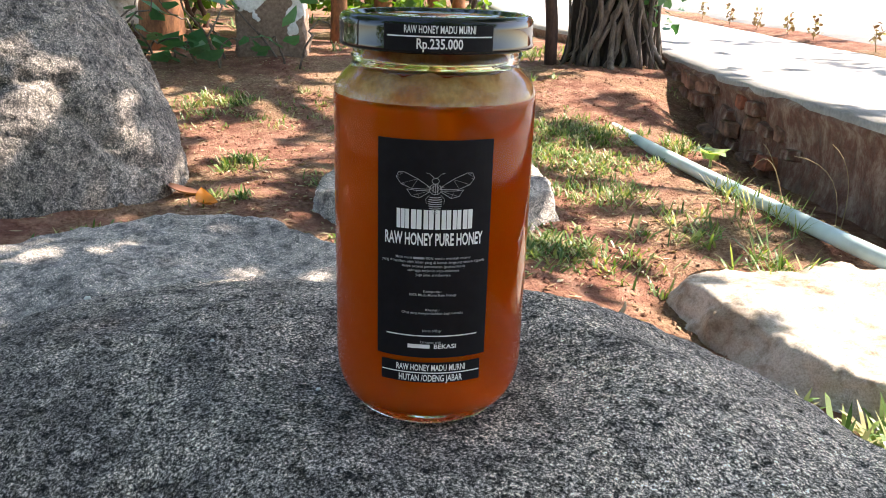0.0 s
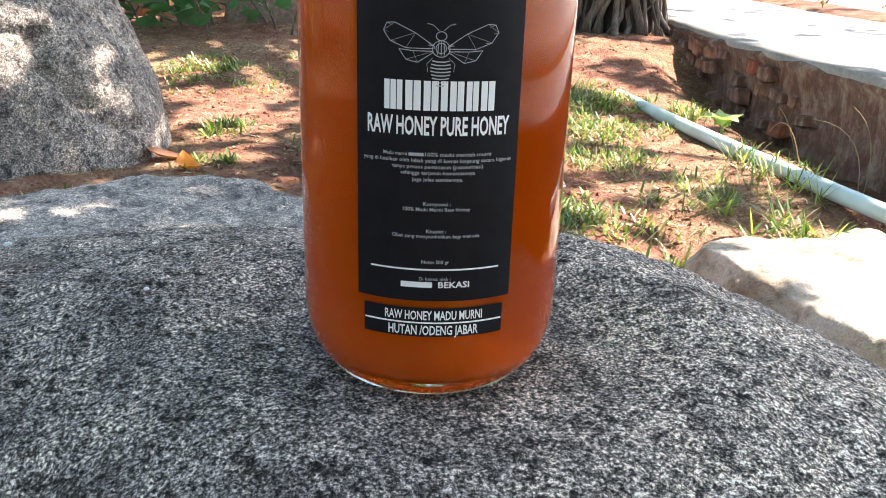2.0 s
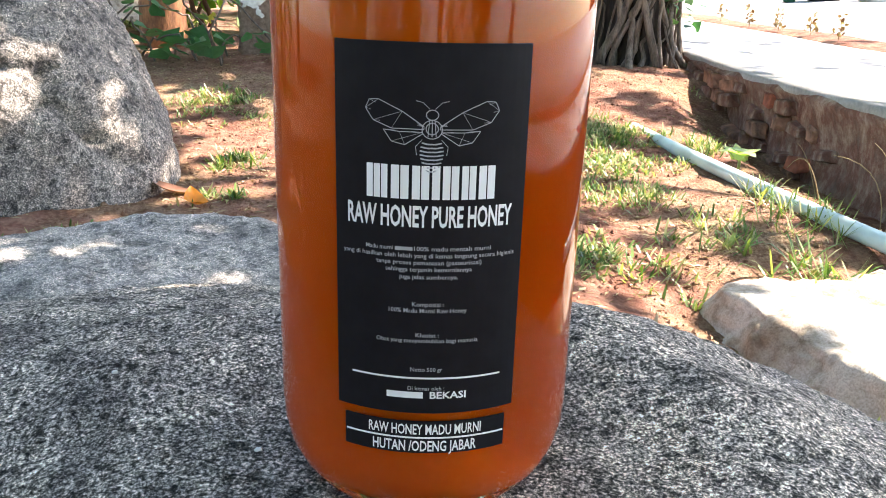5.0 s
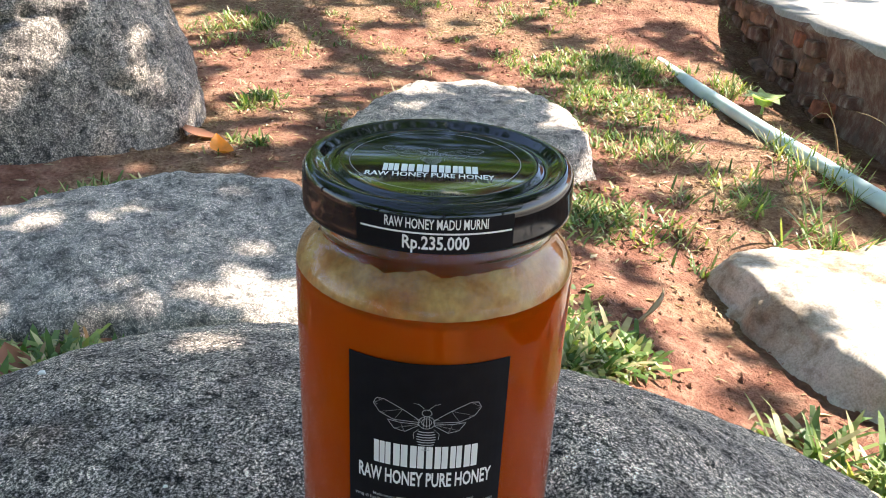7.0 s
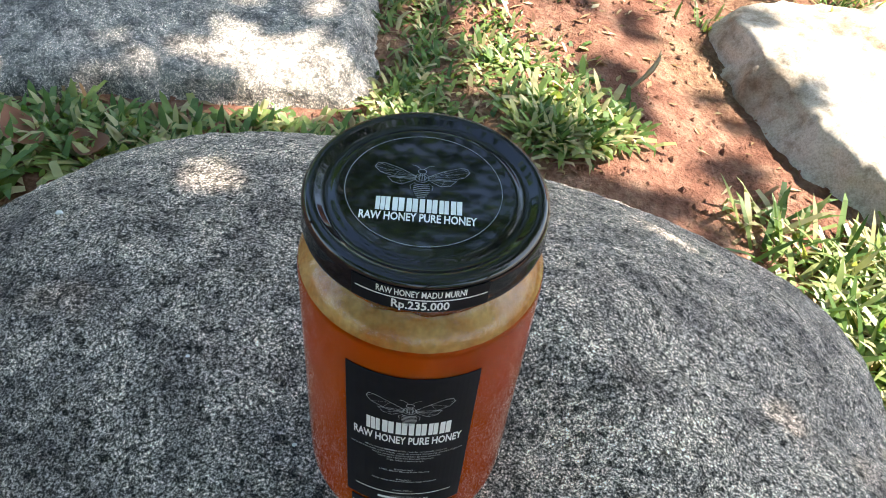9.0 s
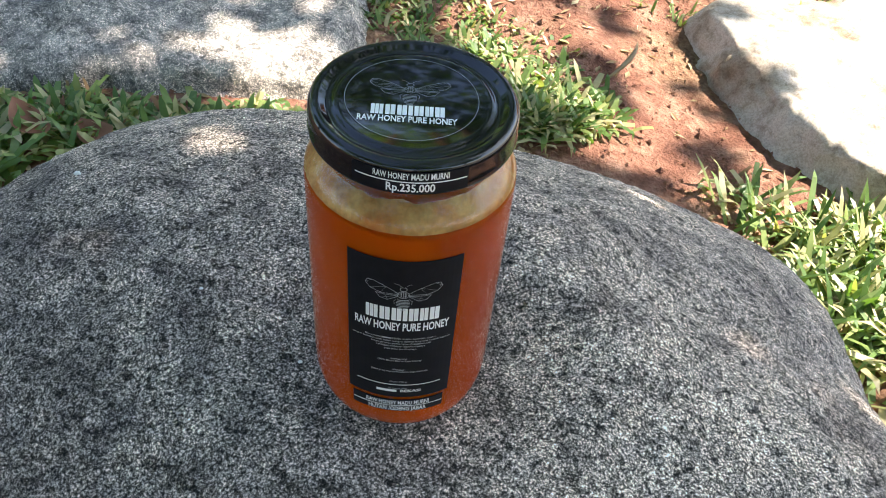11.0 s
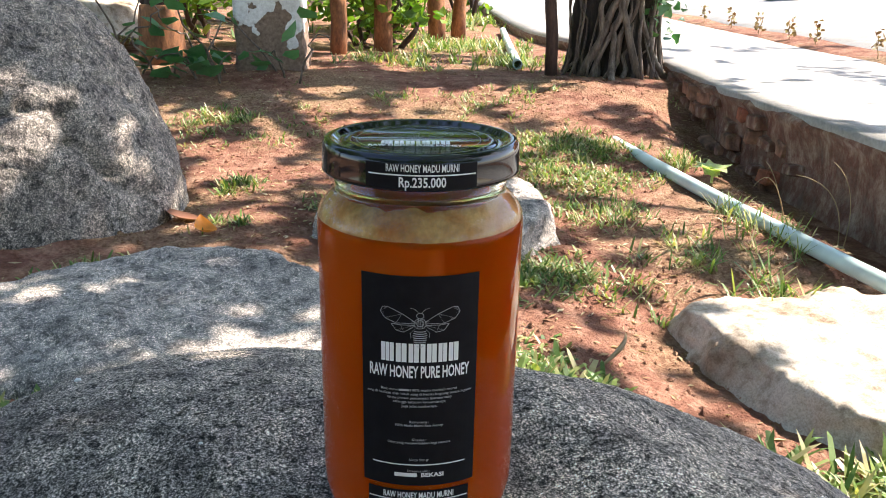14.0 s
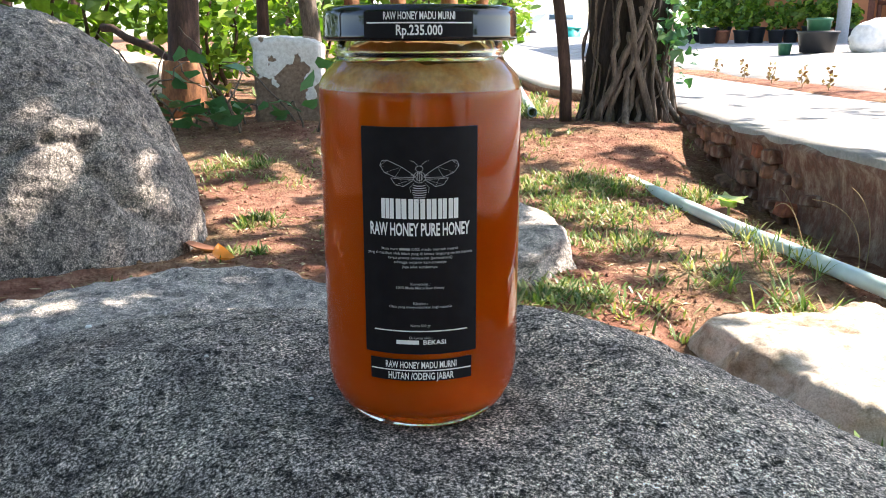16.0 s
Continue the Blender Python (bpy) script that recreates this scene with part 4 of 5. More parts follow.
for x, y, r, n, s, seed in ((-0.62, 3.05, (0.22, 0.2, 0.2), 500, 0.05, 61), (-0.22, 3.1, (0.25, 0.2, 0.16), 500, 0.045, 62), (-1.05, 3.3, (0.25, 0.25, 0.3), 600, 0.06, 63), (-1.75, 3.4, (0.7, 0.6, 0.55), 1500, 0.085, 51), (-0.95, 4.4, (0.6, 0.5, 0.5), 1300, 0.08, 52), (-0.25, 3.9, (0.45, 0.4, 0.34), 1300, 0.06, 53),
                            (0.18, 5.4, (0.35, 0.5, 0.42), 900, 0.07, 54), (-2.4, -1.6, (0.8, 0.8, 0.5), 1200, 0.1, 55), (1.2, -2.6, (1.0, 0.7, 0.55), 1500, 0.1, 56),
                            (-1.0, -2.4, (0.9, 0.6, 0.5), 1400, 0.1, 57), (-2.4, 1.6, (0.7, 0.9, 0.5), 1300, 0.09, 58)):
    shrub("shrub", BUSH, x, y, height(x, y), r, n, s, seed)
for k, (x, y, tx, ty, r, m) in enumerate(((0.362, 2.37, -0.13, 0.05, 0.017, M_DARKBARK), (0.0, 3.55, -0.02, 0.1, 0.035, M_REDBARK), (0.10, 3.75, 0.06, 0.1, 0.03, M_REDBARK),
                                         (-0.50, 2.75, -0.05, 0.1, 0.03, M_ROOT), (-0.36, 2.80, 0.05, 0.1, 0.028, M_REDBARK), (-0.20, 2.95, 0.02, 0.1, 0.03, M_REDBARK), (-0.68, 2.75, 0.03, 0.1, 0.02, M_DARKBARK))):
    z = height(x, y)
    st = part("sapling", *tube(bend((x, y, z - 0.03), (x + tx, y + ty, z + 1.7), 12, wob=0.05, seed=k + 60), [r * (1.15 - 0.04 * j) for j in range(12)], 10, 0.3), m)
    tagged(st, "slender bare upright tree stem", "tree stem", "stems behind the garden")
log = part("log", *tube(bend((-1.20, 2.62, 0.395), (-0.90, 2.50, 0.27), 9, (0, 0, 0.02), 0.03, 77), [0.014, 0.014, 0.013, 0.013, 0.012, 0.012, 0.011, 0.011, 0.010], 10, 0.3), M_DARKBARK)
tagged(log, "fallen brown branch leaning on the undergrowth", "branch")

# ---- masonry post ----
def masonry_post():
    x0, x1, y0, y1, z0, z1 = -0.602, -0.398, 2.30, 2.44, 0.04, 0.365
    bm = bmesh.new()
    bmesh.ops.create_cube(bm, size=1)
    bmesh.ops.subdivide_edges(bm, edges=bm.edges[:], cuts=14, use_grid_fill=True)
    for q in bm.verts:
        p = q.co.copy()
        t = p.z + 0.5
        x = x0 + (x1 - x0) * (p.x + 0.5) + 0.012 * (1 - t) * (0.5 - abs(p.x)) - 0.01 * t
        y = y0 + (y1 - y0) * (p.y + 0.5)
        z = z0 + (z1 - z0) * t - 0.022 * max(0, t - 0.9) / 0.1 * max(0, p.x * 2) ** 3
        d = 0.007 * fractal((x, y, z), 22, 4)
        q.co = (x + d, y + d * 0.8, z + d)
    ob_v, ob_f = [q.co.copy() for q in bm.verts], [[w.index for w in g.verts] for g in bm.faces]
    bm.free()
    return tagged(part("masonry_post", ob_v, ob_f, M_PEEL), "short masonry post with peeling white limewash over brown render", "post")


masonry_post()

# ---- heart-leaved creeper ----
g = random.Random(9)
vine = thing("creeper", "dark green heart-leaved creeper sprawling over bare twigs", "creeper", at=(-0.70, 2.2, 0.08))


def one_leaf(size, shape=HEART, fold=0.15):
    return [(x * size, y * size, (z + fold * abs(x)) * size) for x, y, z in shape]


for k in range(16):
    a = (-0.95 + 0.55 * g.random(), 2.13 + 0.2 * g.random(), 0.07)
    b = (a[0] + g.uniform(-0.22, 0.22), a[1] + g.uniform(-0.1, 0.1), g.uniform(0.14, 0.40))
    part("twig", *under(vine, tube(bend(a, b, 9, (0, -0.03, 0.05), 0.06, k + 90), [0.004 - 0.0003 * j for j in range(9)], 5)), M_ROOT, vine)
leaf_mesh = [mesh_of("leaf", one_leaf(s), LEAF_F, M_IVY) for s in (0.064, 0.050, 0.038)]
for k in range(72):
    lf = new("leaf", leaf_mesh[k % 3])
    x, y = g.gauss(-0.74, 0.15), g.uniform(2.06, 2.28)
    z = height(x, y) + (g.uniform(0.02, 0.07) if k % 4 else g.uniform(0.10, 0.22))
    if abs(x + 0.50) < 0.12 and y > 2.24:
        y -= 0.1
    lf.parent = vine
    lf.matrix_basis = pose(x + 0.70, y - 2.2, z - 0.08, g.uniform(15, 70), g.uniform(-25, 25), g.uniform(120, 240))

# ---- pipes ----
def pvc_pipe(name, label, a, b, r, marks=True, sag=(0, 0, -0.004)):
    a, b = Vector(a), Vector(b)
    ob = thing(name, label, "pipe", at=a)
    d = b - a
    n = 26
    pts = bend((0, 0, 0), d, n, sag)
    v, f = tube(pts, [r] * n, 18)
    vi, fi = tube(pts, [r * 0.82] * n, 18)
    m = len(v)
    f = f[:-2] + [tuple(m + i for i in reversed(q)) for q in fi[:-2]]
    for base in (0, (n - 1) * 18):
        f += [(base + (k + 1) % 18, base + k, m + base + k, m + base + (k + 1) % 18) if base == 0 else (base + k, base + (k + 1) % 18, m + base + (k + 1) % 18, m + base + k) for k in range(18)]
    part("tube", v + vi, f, M_PIPE, ob)
    if marks:
        u = d.normalized()
        side = u.cross(Vector((0, 0, 1))).normalized()
        up = side.cross(u)
        for s0, text in ((0.14, "bars"), (0.44, "bars"), (0.78, "AW 3/4\"")):
            c = d * s0 + Vector(sag) * (4 * s0 * (1 - s0))
            if text == "bars":
                fv, ff = join(*[strip(-0.03 + 0.011 * q, -0.002, -0.03 + 0.011 * q + 0.008, 0.003) for q in range(6)])
            else:
                fv, ff = letters(text, 0.05, 0.006, 0.02)
            t0 = 0.62
            out = []
            for px, py in fv:
                t = t0 + py / r
                out.append(c + u * px + (side * -math.cos(t) * -1 * -1 + up * math.sin(t)) * (r + 0.0004))
            part("printing", out, ff, M_INK, ob, smooth=False)
    return ob


pvc_pipe("pipe", "pale green plastic water pipe lying on the earth, scuffed", (0.445, 1.838, 0.014), (0.73, 0.46, 0.014), 0.0135, True, (-0.016, 0, -0.003))
pvc_pipe("pipe", "weathered pale plastic pipe lying behind the tree", (0.27, 2.5, 0.118), (0.33, 4.0, 0.118), 0.016, False)

# ---- loose leaves, stalks, seedling ----
def fallen_leaf(label, x, y, z, size, mat, turn, curl):
    v, f = [], []
    n = 9
    for i in range(n):
        t = i / (n - 1)
        w = 0.30 * math.sin(math.pi * min(1, 0.06 + 0.94 * t)) ** 0.8 * (1 if t < 0.99 else 0.1)
        for j in (-1, -0.5, 0, 0.5, 1):
            v.append((j * w * size, (t - 0.5) * size, (curl * (t - 0.5) ** 2 * 2 + 0.35 * w * abs(j) ** 1.5) * size))
    ob = part("fallen_leaf", v, grid_faces(n, 5), mat)
    ob.matrix_basis = pose(x, y, z, 14, 8, turn)
    return tagged(ob, label, "leaf")


fallen_leaf("curled yellow fallen leaf lying on red earth", -0.358, 0.978, height(-0.358, 0.978) + 0.006, 0.056, M_YELLOW, 35, 0.5)
fallen_leaf("flat brown dead leaf on the earth", -0.42, 1.06, height(-0.42, 1.06) + 0.005, 0.07, M_DRY, 80, 0.25)
fallen_leaf("small brown dead leaf beside the flat stone", -0.30, 0.84, height(-0.30, 0.84) + 0.005, 0.045, M_DRY, 70, 0.3)
g = random.Random(12)
for k in range(10):
    x, y = g.uniform(-0.5, -0.2), g.uniform(0.32, 0.41)
    fallen_leaf("dry brown dead leaf among grass by the boulder", x, y, height(x, y) + 0.012, g.uniform(0.035, 0.06), M_DRY, g.uniform(0, 360), 0.5)
seedling = thing("seedling", "small pale green broad-leaved seedling beside the pipe", "plant", at=(0.590, 1.43, height(0.590, 1.43)))
pale = mesh_of("leaf", one_leaf(0.040), LEAF_F, M_PALE)
for k in range(9):
    lf = new("leaf", pale)
    lf.parent = seedling
    lf.matrix_basis = pose(0, 0, 0.018 + 0.008 * (k % 3), 0, 0, 360 * k / 9) @ pose(0, 0.006, 0, 50 - 22 * (k % 3), 0, 0)
part("stem", *tube(bend((0, 0, -0.02), (0, 0, 0.030), 5), [0.003] * 5, 6), M_PALE, seedling)
for k, (a, b, s) in enumerate((((0.69, 1.06, -0.04), (0.645, 1.16, 0.085), (0.03, 0, 0.03)), ((0.71, 1.08, -0.04), (0.73, 1.20, 0.10), (0.02, 0, 0.02)),
                              ((0.66, 1.20, -0.03), (0.585, 1.19, 0.055), (0, 0, 0.05)), ((0.69, 1.28, -0.04), (0.66, 1.34, 0.07), (0, 0, 0.02)))):
    st = part("dry_stalk", *tube(bend(a, b, 9, s), [0.0011 - 0.00007 * j for j in range(9)], 5), M_STRAW)
    tagged(st, "thin dry grass stalk by the wall", "stalk", "dry stalks by the wall")
twig = part("twig", *tube(bend((0.19, 0.565, 0.0), (0.235, 0.63, 0.015), 7, (0.01, 0, 0.004)), [0.0012, 0.0018, 0.0026, 0.0032, 0.0026, 0.0018, 0.0008], 6), M_STRAW)
tagged(twig, "bleached dry twig on red earth", "twig")
g = random.Random(14)
for x, y, s in ((-0.18, 0.122, 0.0016), (-0.041, 0.0, 0.0009), (-0.09, 0.033, 0.0008)):
    hitz = None
    for vv in main.data.vertices:
        if abs(vv.co.x - x) < 0.003 and abs(vv.co.y - y) < 0.003:
            hitz = vv.co.z
            break
    pb = part("pebble", *tube([(x - s, y, hitz), (x - s * 0.4, y, hitz + s * 0.3), (x + s * 0.5, y + s * 0.3, hitz + s * 0.35), (x + s, y, hitz)], [s * 0.4, s * 0.8, s * 0.7, s * 0.3], 7), M_WHITE)
    tagged(pb, "tiny white grit on the boulder", "pebble", "grit on the boulder")

# ---- across the path ----
def far_edge(y):
    return 1.56 - 0.03 * (y - 3)


TERRACE = ((0, 0.12), (0.015, 0.158), (0.5, 0.205), (1.0, 0.252), (1.5, 0.264), (2.5, 0.28), (4.0, 0.29), (12.0, 0.29), (40, 0.1))


def terrace_z(x, y):
    d = x - far_edge(y)
    for (a, za), (b, zb) in zip(TERRACE, TERRACE[1:]):
        if a <= d < b:
            return za + (zb - za) * (d - a) / (b - a) + (RISE * (y - 6) if y > 6 else 0)
    return 0.12


ky = [-40, -20, -9, -6, -4, -2.5] + [-1.5 + 0.25 * k for k in range(40)] + [10, 14, 20, 30, 45]
kv = []
for y in ky:
    fall = -RISE * (y - 6) if y > 6 else 0
    for dx, z in TERRACE:
        kv.append((far_edge(y) + dx + 0.006 * fractal((dx, y, z), 4, 3), y, z - fall))
tagged(part("pavement_terrace", kv, grid_faces(len(ky), 9), M_KERB), "raised pale concrete terrace across the path", "terrace", kind="structure")
sv = []
for y in ky[:46]:
    for dx, z in ((-0.17, 0.0), (-0.12, 0.012), (-0.06, 0.02), (0.03, 0.024)):
        x = far_edge(y) + dx
        sv.append((x + 0.02 * fractal((x, y, 0), 3, 3), y, path_z(x, y) + z * (0.8 + 0.5 * fractal((x, y, 1), 5, 3)) - (0.02 if dx < -0.15 else 0)))
tagged(part("ground_strip", sv, grid_faces(46, 4), M_SOIL), "strip of bare red earth along the terrace", "ground", kind="structure")


def pot_plant(x, y, r, h, mat, n, size, seed, tall=1.0, leafmat=M_SHRUB):
    g = random.Random(seed)
    ob = thing("potted_plant", "leafy plant in a small plastic nursery pot" if mat is M_POT else "leafy plant in a terracotta pot", "plant", "potted plants on the terrace", at=(x, y, terrace_z(x, y)))
    part("pot", *lathe([(0, 0), (r * 0.75, 0), (r * 0.98, h * 0.88), (r * 1.06, h * 0.9), (r * 1.06, h), (r * 0.95, h), (r * 0.93, h * 0.9), (0, h * 0.88)], 20), mat, ob)
    part("foliage", *leaves(ball_spots((0, 0, h + r * 1.6 * tall), (r * 1.5, r * 1.5, r * 1.7 * tall), n, g, 0.1), size, g), leafmat, ob, smooth=False)
    return ob


for k in range(9):
    pot_plant(2.80 + 0.17 * k, 9.2 - 0.05 * k + 0.08 * (k % 2), 0.085 if k % 3 else 0.10, 0.14 if k % 3 else 0.17, M_CLAY if k in (1, 7) else M_POT, 170, 0.075, 70 + k, 1.0 + 0.3 * (k % 2))
for k in range(3):
    pot_plant(2.85 + 0.34 * k, 9.9 + 0.05 * k, 0.11, 0.18, M_POT, 220, 0.11, 90 + k, 1.1, M_CROWN if k % 2 else M_SHRUB)
tub = thing("planter", "large dark grey plastic planter with a green pot inside", "planter", at=(2.50, 5.6, terrace_z(2.50, 5.6)))
tub.scale = (1.3, 1.3, 1.3)
part("tub", *lathe([(0, 0), (0.085, 0), (0.10, 0.095), (0.108, 0.10), (0.108, 0.112), (0.098, 0.112), (0.09, 0.06), (0, 0.06)], 28), M_POT, tub)
part("pot", *lathe([(0, 0.06), (0.05, 0.06), (0.062, 0.165), (0.066, 0.168), (0.066, 0.178), (0.058, 0.178), (0.052, 0.1), (0, 0.1)], 24), M_GREENPOT, tub, "green plastic pot")
small = thing("planter", "small dark green plastic pot", "planter", at=(2.30, 5.65, terrace_z(2.30, 5.65)))
small.scale = (1.3, 1.3, 1.3)
part("pot", *lathe([(0, 0), (0.03, 0), (0.036, 0.055), (0.04, 0.06), (0.036, 0.06), (0, 0.04)], 20), M_GREENPOT, small)
for k, (x, y, s) in enumerate(((2.78, 5.4, 1.0), (3.02, 5.3, 0.85), (2.95, 5.6, 1.1))):
    v, f = [], []
    for i in range(13):
        t = i / 12
        r = 0.125 * s * math.sin(math.pi * min(0.97, 0.12 + 0.85 * t)) ** 0.45
        for j in range(22):
            a = 6.283 * j / 22
            q = 1 + 0.28 * fractal((math.cos(a) + k * 3, math.sin(a), t * 1.6), 1.6, 4)
            v.append((x + r * q * math.cos(a) * 1.2, y + r * q * math.sin(a), terrace_z(x, y) - 0.01 + 0.21 * s * t))
    f = grid_faces(13, 22, True) + [tuple(range(12 * 22, 13 * 22))]
    tagged(part("sack", v, f, M_BAG), "lumpy white plastic sack standing on the terrace", "sack", "sacks on the terrace")
# weeds along the strip
g = random.Random(17)
for k in range(7):
    y = 2.3 + 0.33 * k + g.uniform(-0.1, 0.1)
    x = far_edge(y) - 0.08
    w = thing("weed", "thin yellowed weed on the earth strip", "plant", "weeds on the earth strip", at=(x, y, path_z(x, y) + 0.01))
    part("stem", *tube(bend((0, 0, 0), (g.uniform(-0.03, 0.03), 0, 0.08), 5, wob=0.01, seed=k), [0.002] * 5, 5), M_STRAW, w)
    part("foliage", *leaves([((g.uniform(-0.02, 0.02), g.uniform(-0.02, 0.02), g.uniform(0.02, 0.10)), 1) for q in range(22)], 0.022, g), M_STRAW, w, smooth=False)


def house():
    ob = thing("house", "orange-painted house with brown timber frames and tiled roof", "house", at=(0.42, 0.6, 0.115))
    part("wall", *box(3.4, 8.6, 0.1, 8.5, 12, 2.9, 0.01), M_HOUSE, ob)
    part("roof", *join(box(3.0, 7.6, 2.9, 9.0, 12.5, 3.02, 0.02), box(3.6, 8.6, 3.02, 8.6, 11.8, 3.3, 0.1)), M_ROOF, ob)
    for x in (3.55, 4.6, 5.8):
        d = part("door", *box(x, 8.56, 0.17, x + 0.62, 8.64, 2.1, 0.01), M_FRAME, ob, "brown timber door leaf")
        part("panel", *box(x + 0.08, 8.545, 0.35, x + 0.54, 8.58, 1.9, 0.01), M_HOUSE, d)
    for x, y in ((3.38, 7.6), (5.0, 7.7)):
        part("pillar", *box(x, y, 0.17, x + 0.10, y + 0.10, 2.9, 0.01), M_STEEL, ob, "pale grey slim pillar")
    return ob


house()
chair = thing("bench", "brown timber bench frame before the house", "bench", at=(4.5, 8.6, terrace_z(4.5, 8.6)))
for x in (0, 0.34):
    for y in (0, 0.3):
        part("leg", *box(x, y, 0, x + 0.04, y + 0.04, 0.75 if y else 0.4, 0.004), M_FRAME, chair)
part("seat", *box(0, 0, 0.38, 0.38, 0.34, 0.42, 0.005), M_FRAME, chair)
part("backrest", *box(0.02, 0.31, 0.55, 0.36, 0.33, 0.74, 0.005), M_FRAME, chair)


def car():
    z = height(4.9, 45)
    ob = thing("car", "silver family car parked far off in the sun", "car", at=(4.9, 45, z))
    side = [(-1.95, 0.35), (-1.98, 0.75), (-1.85, 0.95), (-1.0, 1.02), (-0.35, 1.45), (1.1, 1.5), (1.75, 1.05), (1.98, 0.95), (2.0, 0.4)]
    n = len(side)
    v = []
    for s, k in ((-0.84, 1.0), (0.84, 1.0)):
        v += [(x, s * (0.86 if zz > 1.2 else 1), zz) for x, zz in side]
    f = [tuple(range(n)), tuple(range(2 * n - 1, n - 1, -1))] + [(k, n + k, n + (k + 1) % n, (k + 1) % n) for k in range(n)]
    part("body", v, f, M_CAR, ob, smooth=False)
    part("windscreen", *box(-0.3, -0.74, 1.06, 1.05, -0.725, 1.4, 0.005), M_CARGLASS, ob).location = (0, -0.07, 0)
    for x in (-1.25, 1.25):
        for y in (-0.8, 0.8):
            w = part("wheel", *[[(p[0] + x, p[2] - 0.1 + y, p[1] + 0.31) for p in q] if k == 0 else q for k, q in enumerate(lathe([(0, 0), (0.3, 0), (0.31, 0.03), (0.31, 0.17), (0.3, 0.2), (0, 0.2)], 24))], M_TYRE, ob)
    return ob


car().rotation_euler = (0, 0, 0.3)
bn = thing("bin", "teal plastic bin by the far path", "bin", at=(2.75, 20, height(2.75, 20) + 0.0))
part("body", *box(-0.2, -0.2, 0, 0.2, 0.2, 0.62, 0.03), M_TEAL, bn)
part("lid", *box(-0.22, -0.22, 0.62, 0.22, 0.22, 0.68, 0.02), M_TEAL, bn)

# ---- grass and litter ----
def blades(name, label, patches, seed, mat, kind="stuff"):
    """Grass: patches of (x, y, rx, ry, count, length, width, lean)."""
    g = random.Random(seed)
    v, f = [], []
    for px, py, rx, ry, n, ln, wd, lean in patches:
        tufts = [(g.gauss(px, rx * 0.5), g.gauss(py, ry * 0.5)) for _ in range(max(1, n // 9))]
        for _ in range(n):
            tx, ty = g.choice(tufts)
            x, y = tx + g.gauss(0, 0.010), ty + g.gauss(0, 0.010)
            if x > wall_x(y) - 0.02:
                continue
            a, L, W = g.uniform(0, 6.283), ln * (0.68 if ln < 0.05 else 0.95) * g.uniform(0.5, 1.3), wd * g.uniform(0.6, 1.2)
            ca, sa, le = math.cos(a), math.sin(a), lean * g.uniform(0.5, 1.8)
            z = height(x, y) - 0.003
            k = len(v)
            for t, w in ((0, 0.7), (0.35, 1), (0.72, 0.75), (1, 0)):
                r = L * (math.sin(le * t) if le > 0.05 else 0)
                u = L * t * math.cos(le * t * 0.9)
                if w:
                    v.append((x + ca * r - sa * W * w / 2, y + sa * r + ca * W * w / 2, z + u))
                    v.append((x + ca * r + sa * W * w / 2, y + sa * r - ca * W * w / 2, z + u))
                else:
                    v.append((x + ca * r, y + sa * r, z + u))
            f += [(k, k + 1, k + 3, k + 2), (k + 2, k + 3, k + 5, k + 4), (k + 4, k + 5, k + 6)]
    ob = part(name, v, f, mat, smooth=False)
    return tagged(ob, label, "grass", kind=kind)


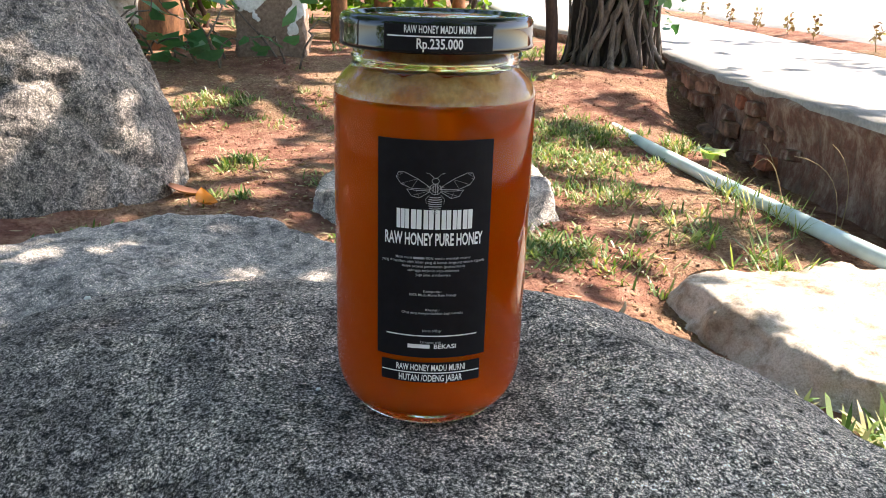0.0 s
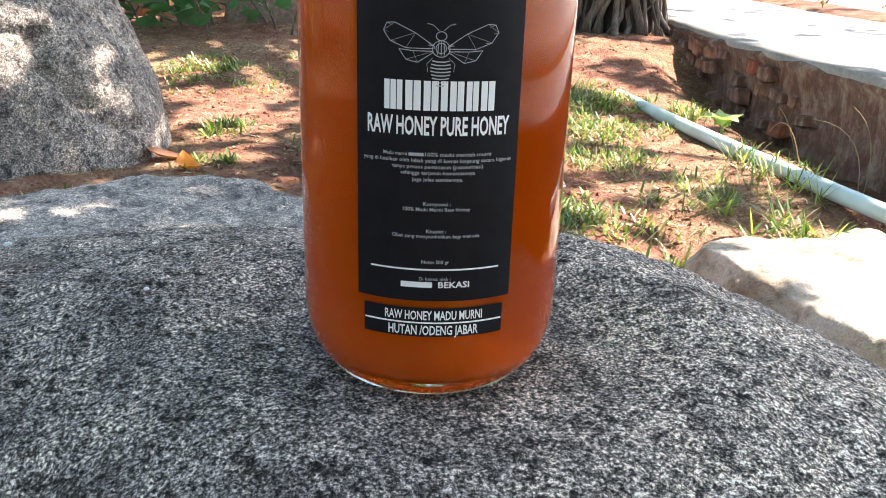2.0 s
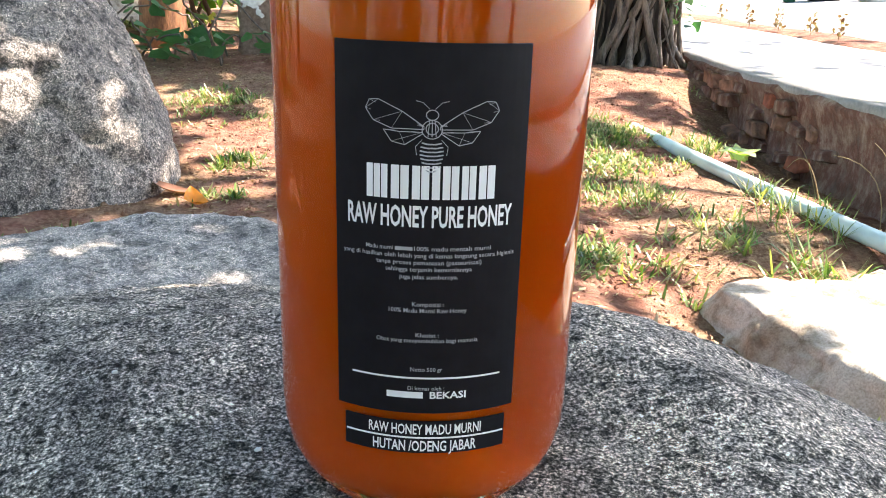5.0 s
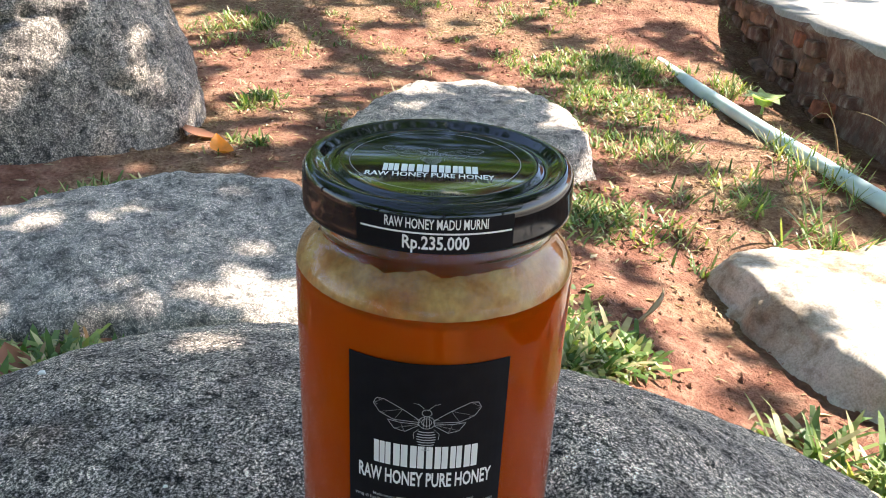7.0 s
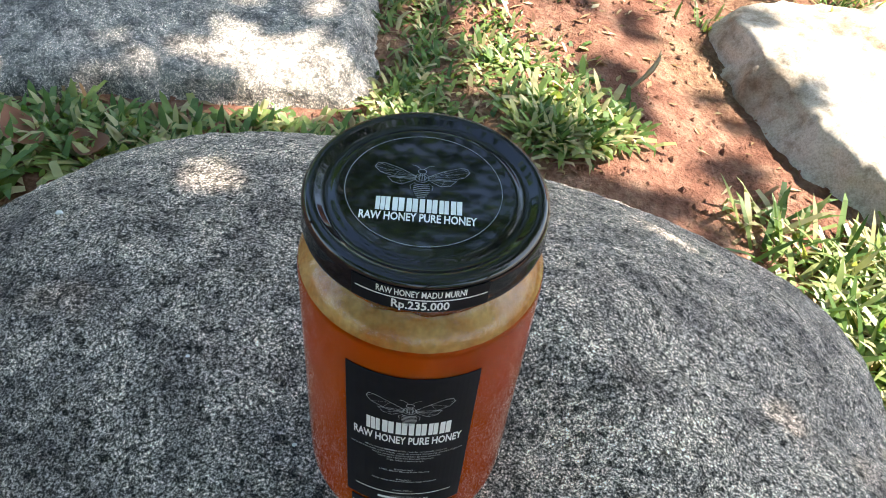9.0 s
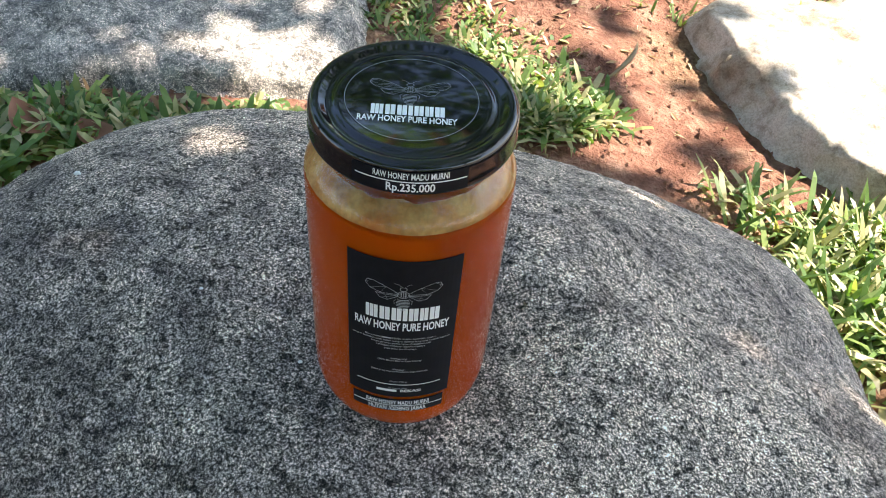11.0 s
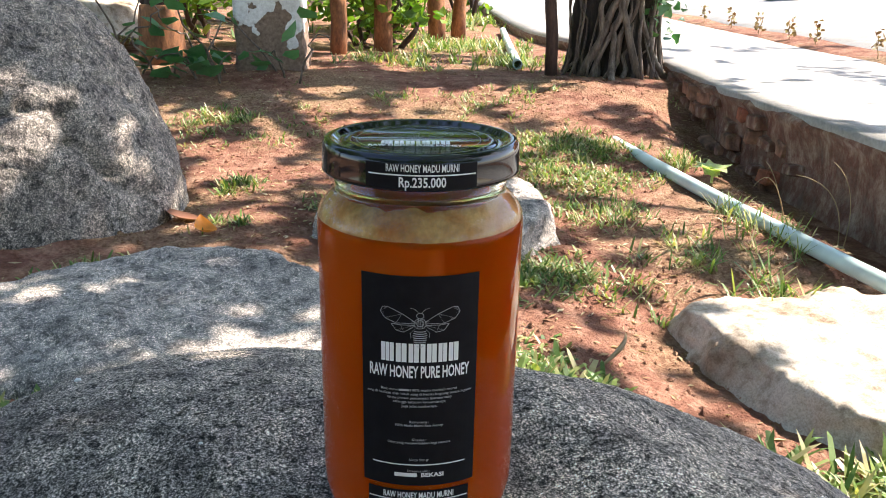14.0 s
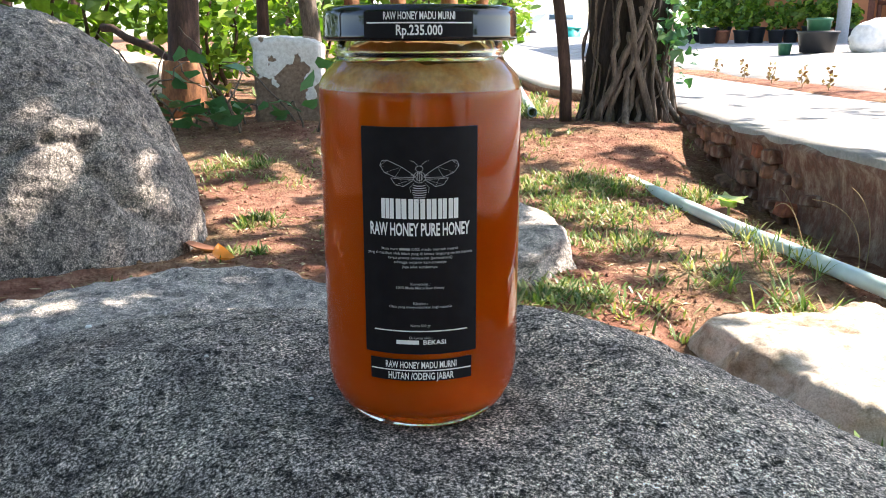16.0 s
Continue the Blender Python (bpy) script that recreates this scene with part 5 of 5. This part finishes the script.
PATCHES = [
    (-0.30, 0.405, 0.20, 0.03, 700, 0.045, 0.007, 1.1), (-0.10, 0.425, 0.10, 0.03, 420, 0.038, 0.006, 1.1), (-0.03, 0.52, 0.035, 0.07, 320, 0.032, 0.005, 1.0), (-0.04, 0.68, 0.05, 0.08, 380, 0.03, 0.005, 1.0),
    (0.06, 0.86, 0.14, 0.035, 520, 0.032, 0.0045, 0.9), (0.30, 1.62, 0.16, 0.14, 700, 0.028, 0.0035, 0.9), (0.36, 1.42, 0.12, 0.14, 420, 0.028, 0.0035, 0.9), (0.45, 0.36, 0.08, 0.05, 300, 0.055, 0.006, 0.9),
    (-0.24, 0.385, 0.15, 0.035, 800, 0.045, 0.0075, 1.0), (-0.43, 0.33, 0.09, 0.05, 500, 0.05, 0.008, 1.1), (-0.02, 0.442, 0.06, 0.06, 420, 0.035, 0.006, 1.0),
    (0.13, 0.499, 0.06, 0.05, 650, 0.045, 0.0065, 1.0), (0.06, 0.606, 0.10, 0.10, 500, 0.027, 0.005, 1.1), (0.0, 0.78, 0.16, 0.10, 620, 0.026, 0.005, 1.0), (0.16, 0.86, 0.10, 0.07, 500, 0.035, 0.004, 0.9),
    (0.42, 0.28, 0.10, 0.06, 420, 0.058, 0.006, 0.9), (0.34, 0.38, 0.05, 0.05, 110, 0.052, 0.006, 0.9), (0.5, 0.22, 0.10, 0.07, 420, 0.06, 0.007, 1.0),
    (0.258, 1.438, 0.12, 0.16, 750, 0.030, 0.004, 0.9), (0.371, 1.698, 0.10, 0.12, 700, 0.032, 0.004, 0.9), (0.185, 1.698, 0.16, 0.12, 500, 0.03, 0.004, 0.9), (0.307, 1.165, 0.08, 0.10, 400, 0.035, 0.003, 0.9),
    (0.405, 0.994, 0.08, 0.10, 130, 0.045, 0.0035, 0.8), (0.501, 0.84, 0.07, 0.08, 120, 0.05, 0.004, 0.8), (0.56, 1.107, 0.06, 0.12, 160, 0.05, 0.003, 0.7), (0.577, 1.568, 0.05, 0.08, 180, 0.045, 0.003, 0.7), (0.44, 0.653, 0.04, 0.04, 60, 0.05, 0.003, 0.7),
    (-0.461, 0.79, 0.07, 0.05, 300, 0.035, 0.004, 0.9), (-0.321, 1.046, 0.03, 0.03, 90, 0.03, 0.004, 0.9), (-0.373, 1.268, 0.04, 0.05, 220, 0.035, 0.004, 0.9), (-0.114, 1.36, 0.08, 0.05, 150, 0.03, 0.004, 1.0),
    (-0.177, 1.155, 0.05, 0.04, 90, 0.03, 0.004, 1.0), (-0.285, 1.738, 0.22, 0.2, 280, 0.03, 0.0035, 0.9), (0.103, 2.061, 0.25, 0.15, 300, 0.035, 0.004, 0.9), (-0.547, 1.829, 0.10, 0.12, 350, 0.04, 0.004, 0.9),
    (0.0, 1.542, 0.6, 0.6, 350, 0.028, 0.003, 0.9), (0.258, 2.67, 0.12, 0.15, 500, 0.05, 0.005, 0.8), (-0.114, 2.62, 0.2, 0.2, 400, 0.05, 0.005, 0.9), (0.103, 3.22, 0.3, 0.4, 900, 0.05, 0.006, 0.9),
    (-1.482, 3.32, 0.6, 0.5, 1500, 0.06, 0.008, 0.9), (0.0, 4.82, 0.5, 0.8, 1200, 0.07, 0.01, 0.9), (0.05, 0.941, 0.18, 0.03, 250, 0.03, 0.004, 0.9), (0.301, 0.84, 0.07, 0.08, 140, 0.035, 0.0035, 0.8),
]
blades("grass", "patchy green grass tufts with yellowed blades on red earth", PATCHES, 5, M_GRASS)
STRAWS = [(x, y, rx, ry, max(40, n // 4), ln * 0.8, w * 0.7, 1.5) for x, y, rx, ry, n, ln, w, le in PATCHES]
blades("dry_grass", "dead straw-coloured grass among the green tufts", STRAWS, 6, M_STRAW)

g = random.Random(8)
v, f = [], []
for k in range(15000):
    x, y = g.uniform(-0.9, 0.72), 0.15 + 2.4 * g.random() ** 1.2
    if noise.noise(Vector((x * 3, y * 3, 5))) < g.uniform(-0.5, 0.25) or (x > 0.12 and y < 0.85 and g.random() < 0.7):
        continue
    z, s, a = height(x, y), g.uniform(0.0025, 0.010), g.uniform(0, 6.283)
    c, sn, w, n = math.cos(a) * s, math.sin(a) * s, g.uniform(0.15, 0.4), len(v)
    t0, t1 = g.uniform(0, 0.22) * s, g.uniform(0, 0.22) * s
    v += [(x - c, y - sn, z + 0.001), (x + sn * w, y - c * w, z + 0.002 + t0), (x + c, y + sn, z + 0.001 + t1), (x - sn * w, y + c * w, z + 0.002)]
    f += [(n, n + 1, n + 2), (n, n + 2, n + 3)]
tagged(part("leaf_litter", v, f, M_STRAW, smooth=False), "dry scraps of leaf and straw strewn on the earth", "litter", kind="stuff")
v, f = [], []
for k in range(16000):
    x, y = g.uniform(-0.8, 0.72), 0.25 + 2.0 * g.random() ** 1.3
    s = 0.0010 + 0.0045 * g.random() ** 5
    z, n = height(x, y) + s * 0.3, len(v)
    for dx, dy, dz in ((1, 0, 0), (0, 1, 0), (-1, 0, 0), (0, -1, 0), (0, 0, 0.8), (0, 0, -0.8)):
        q = s * g.uniform(0.6, 1.2)
        v.append((x + dx * q, y + dy * q, z + dz * q))
    f += [(n + i, n + (i + 1) % 4, n + 4) for i in range(4)] + [(n + (i + 1) % 4, n + i, n + 5) for i in range(4)]
tagged(part("soil_crumbs", v, f, M_SOIL, smooth=False), "loose crumbs and small stones of red earth", "soil", kind="stuff")

# ---- bricks bared in the wall ----
g = random.Random(19)
shapes = []
for k in range(7):
    L, D, H = (0.085, 0.07, 0.055, 0.045, 0.065, 0.035, 0.05)[k], 0.024, (0.036, 0.030, 0.040, 0.030, 0.026, 0.032, 0.036)[k]
    bv, bf = box(-D, -L / 2, -H / 2, D * 0.5, L / 2, H / 2, 0.004, 1)
    bv = [Vector(p) + noise.noise_vector(Vector(p) * 40 + Vector((k * 5, 0, 0))) * 0.007 for p in bv]
    shapes.append((mesh_of("brick", bv, bf, (M_BRICK, M_WALL, M_BRICK, M_RED, M_WALL, M_BRICK, M_WALL)[k], False), L, H))
for row in range(5):
    y = 1.50 + 0.05 * (row % 2) - 0.03 * row
    while y < 2.42:
        me, L, H = shapes[g.randrange(7)]
        if g.random() > 0.38:
            b = new("brick", me)
            b.parent = wall
            z = -0.050 + 0.037 * row + g.uniform(-0.006, 0.006)
            b.matrix_basis = pose(wall_x(y) + 0.007 + g.uniform(-0.010, 0.010), y + L / 2, z, g.uniform(-9, 9), g.uniform(-7, 7), g.uniform(-10, 10))
        y += L + g.uniform(0.004, 0.022)
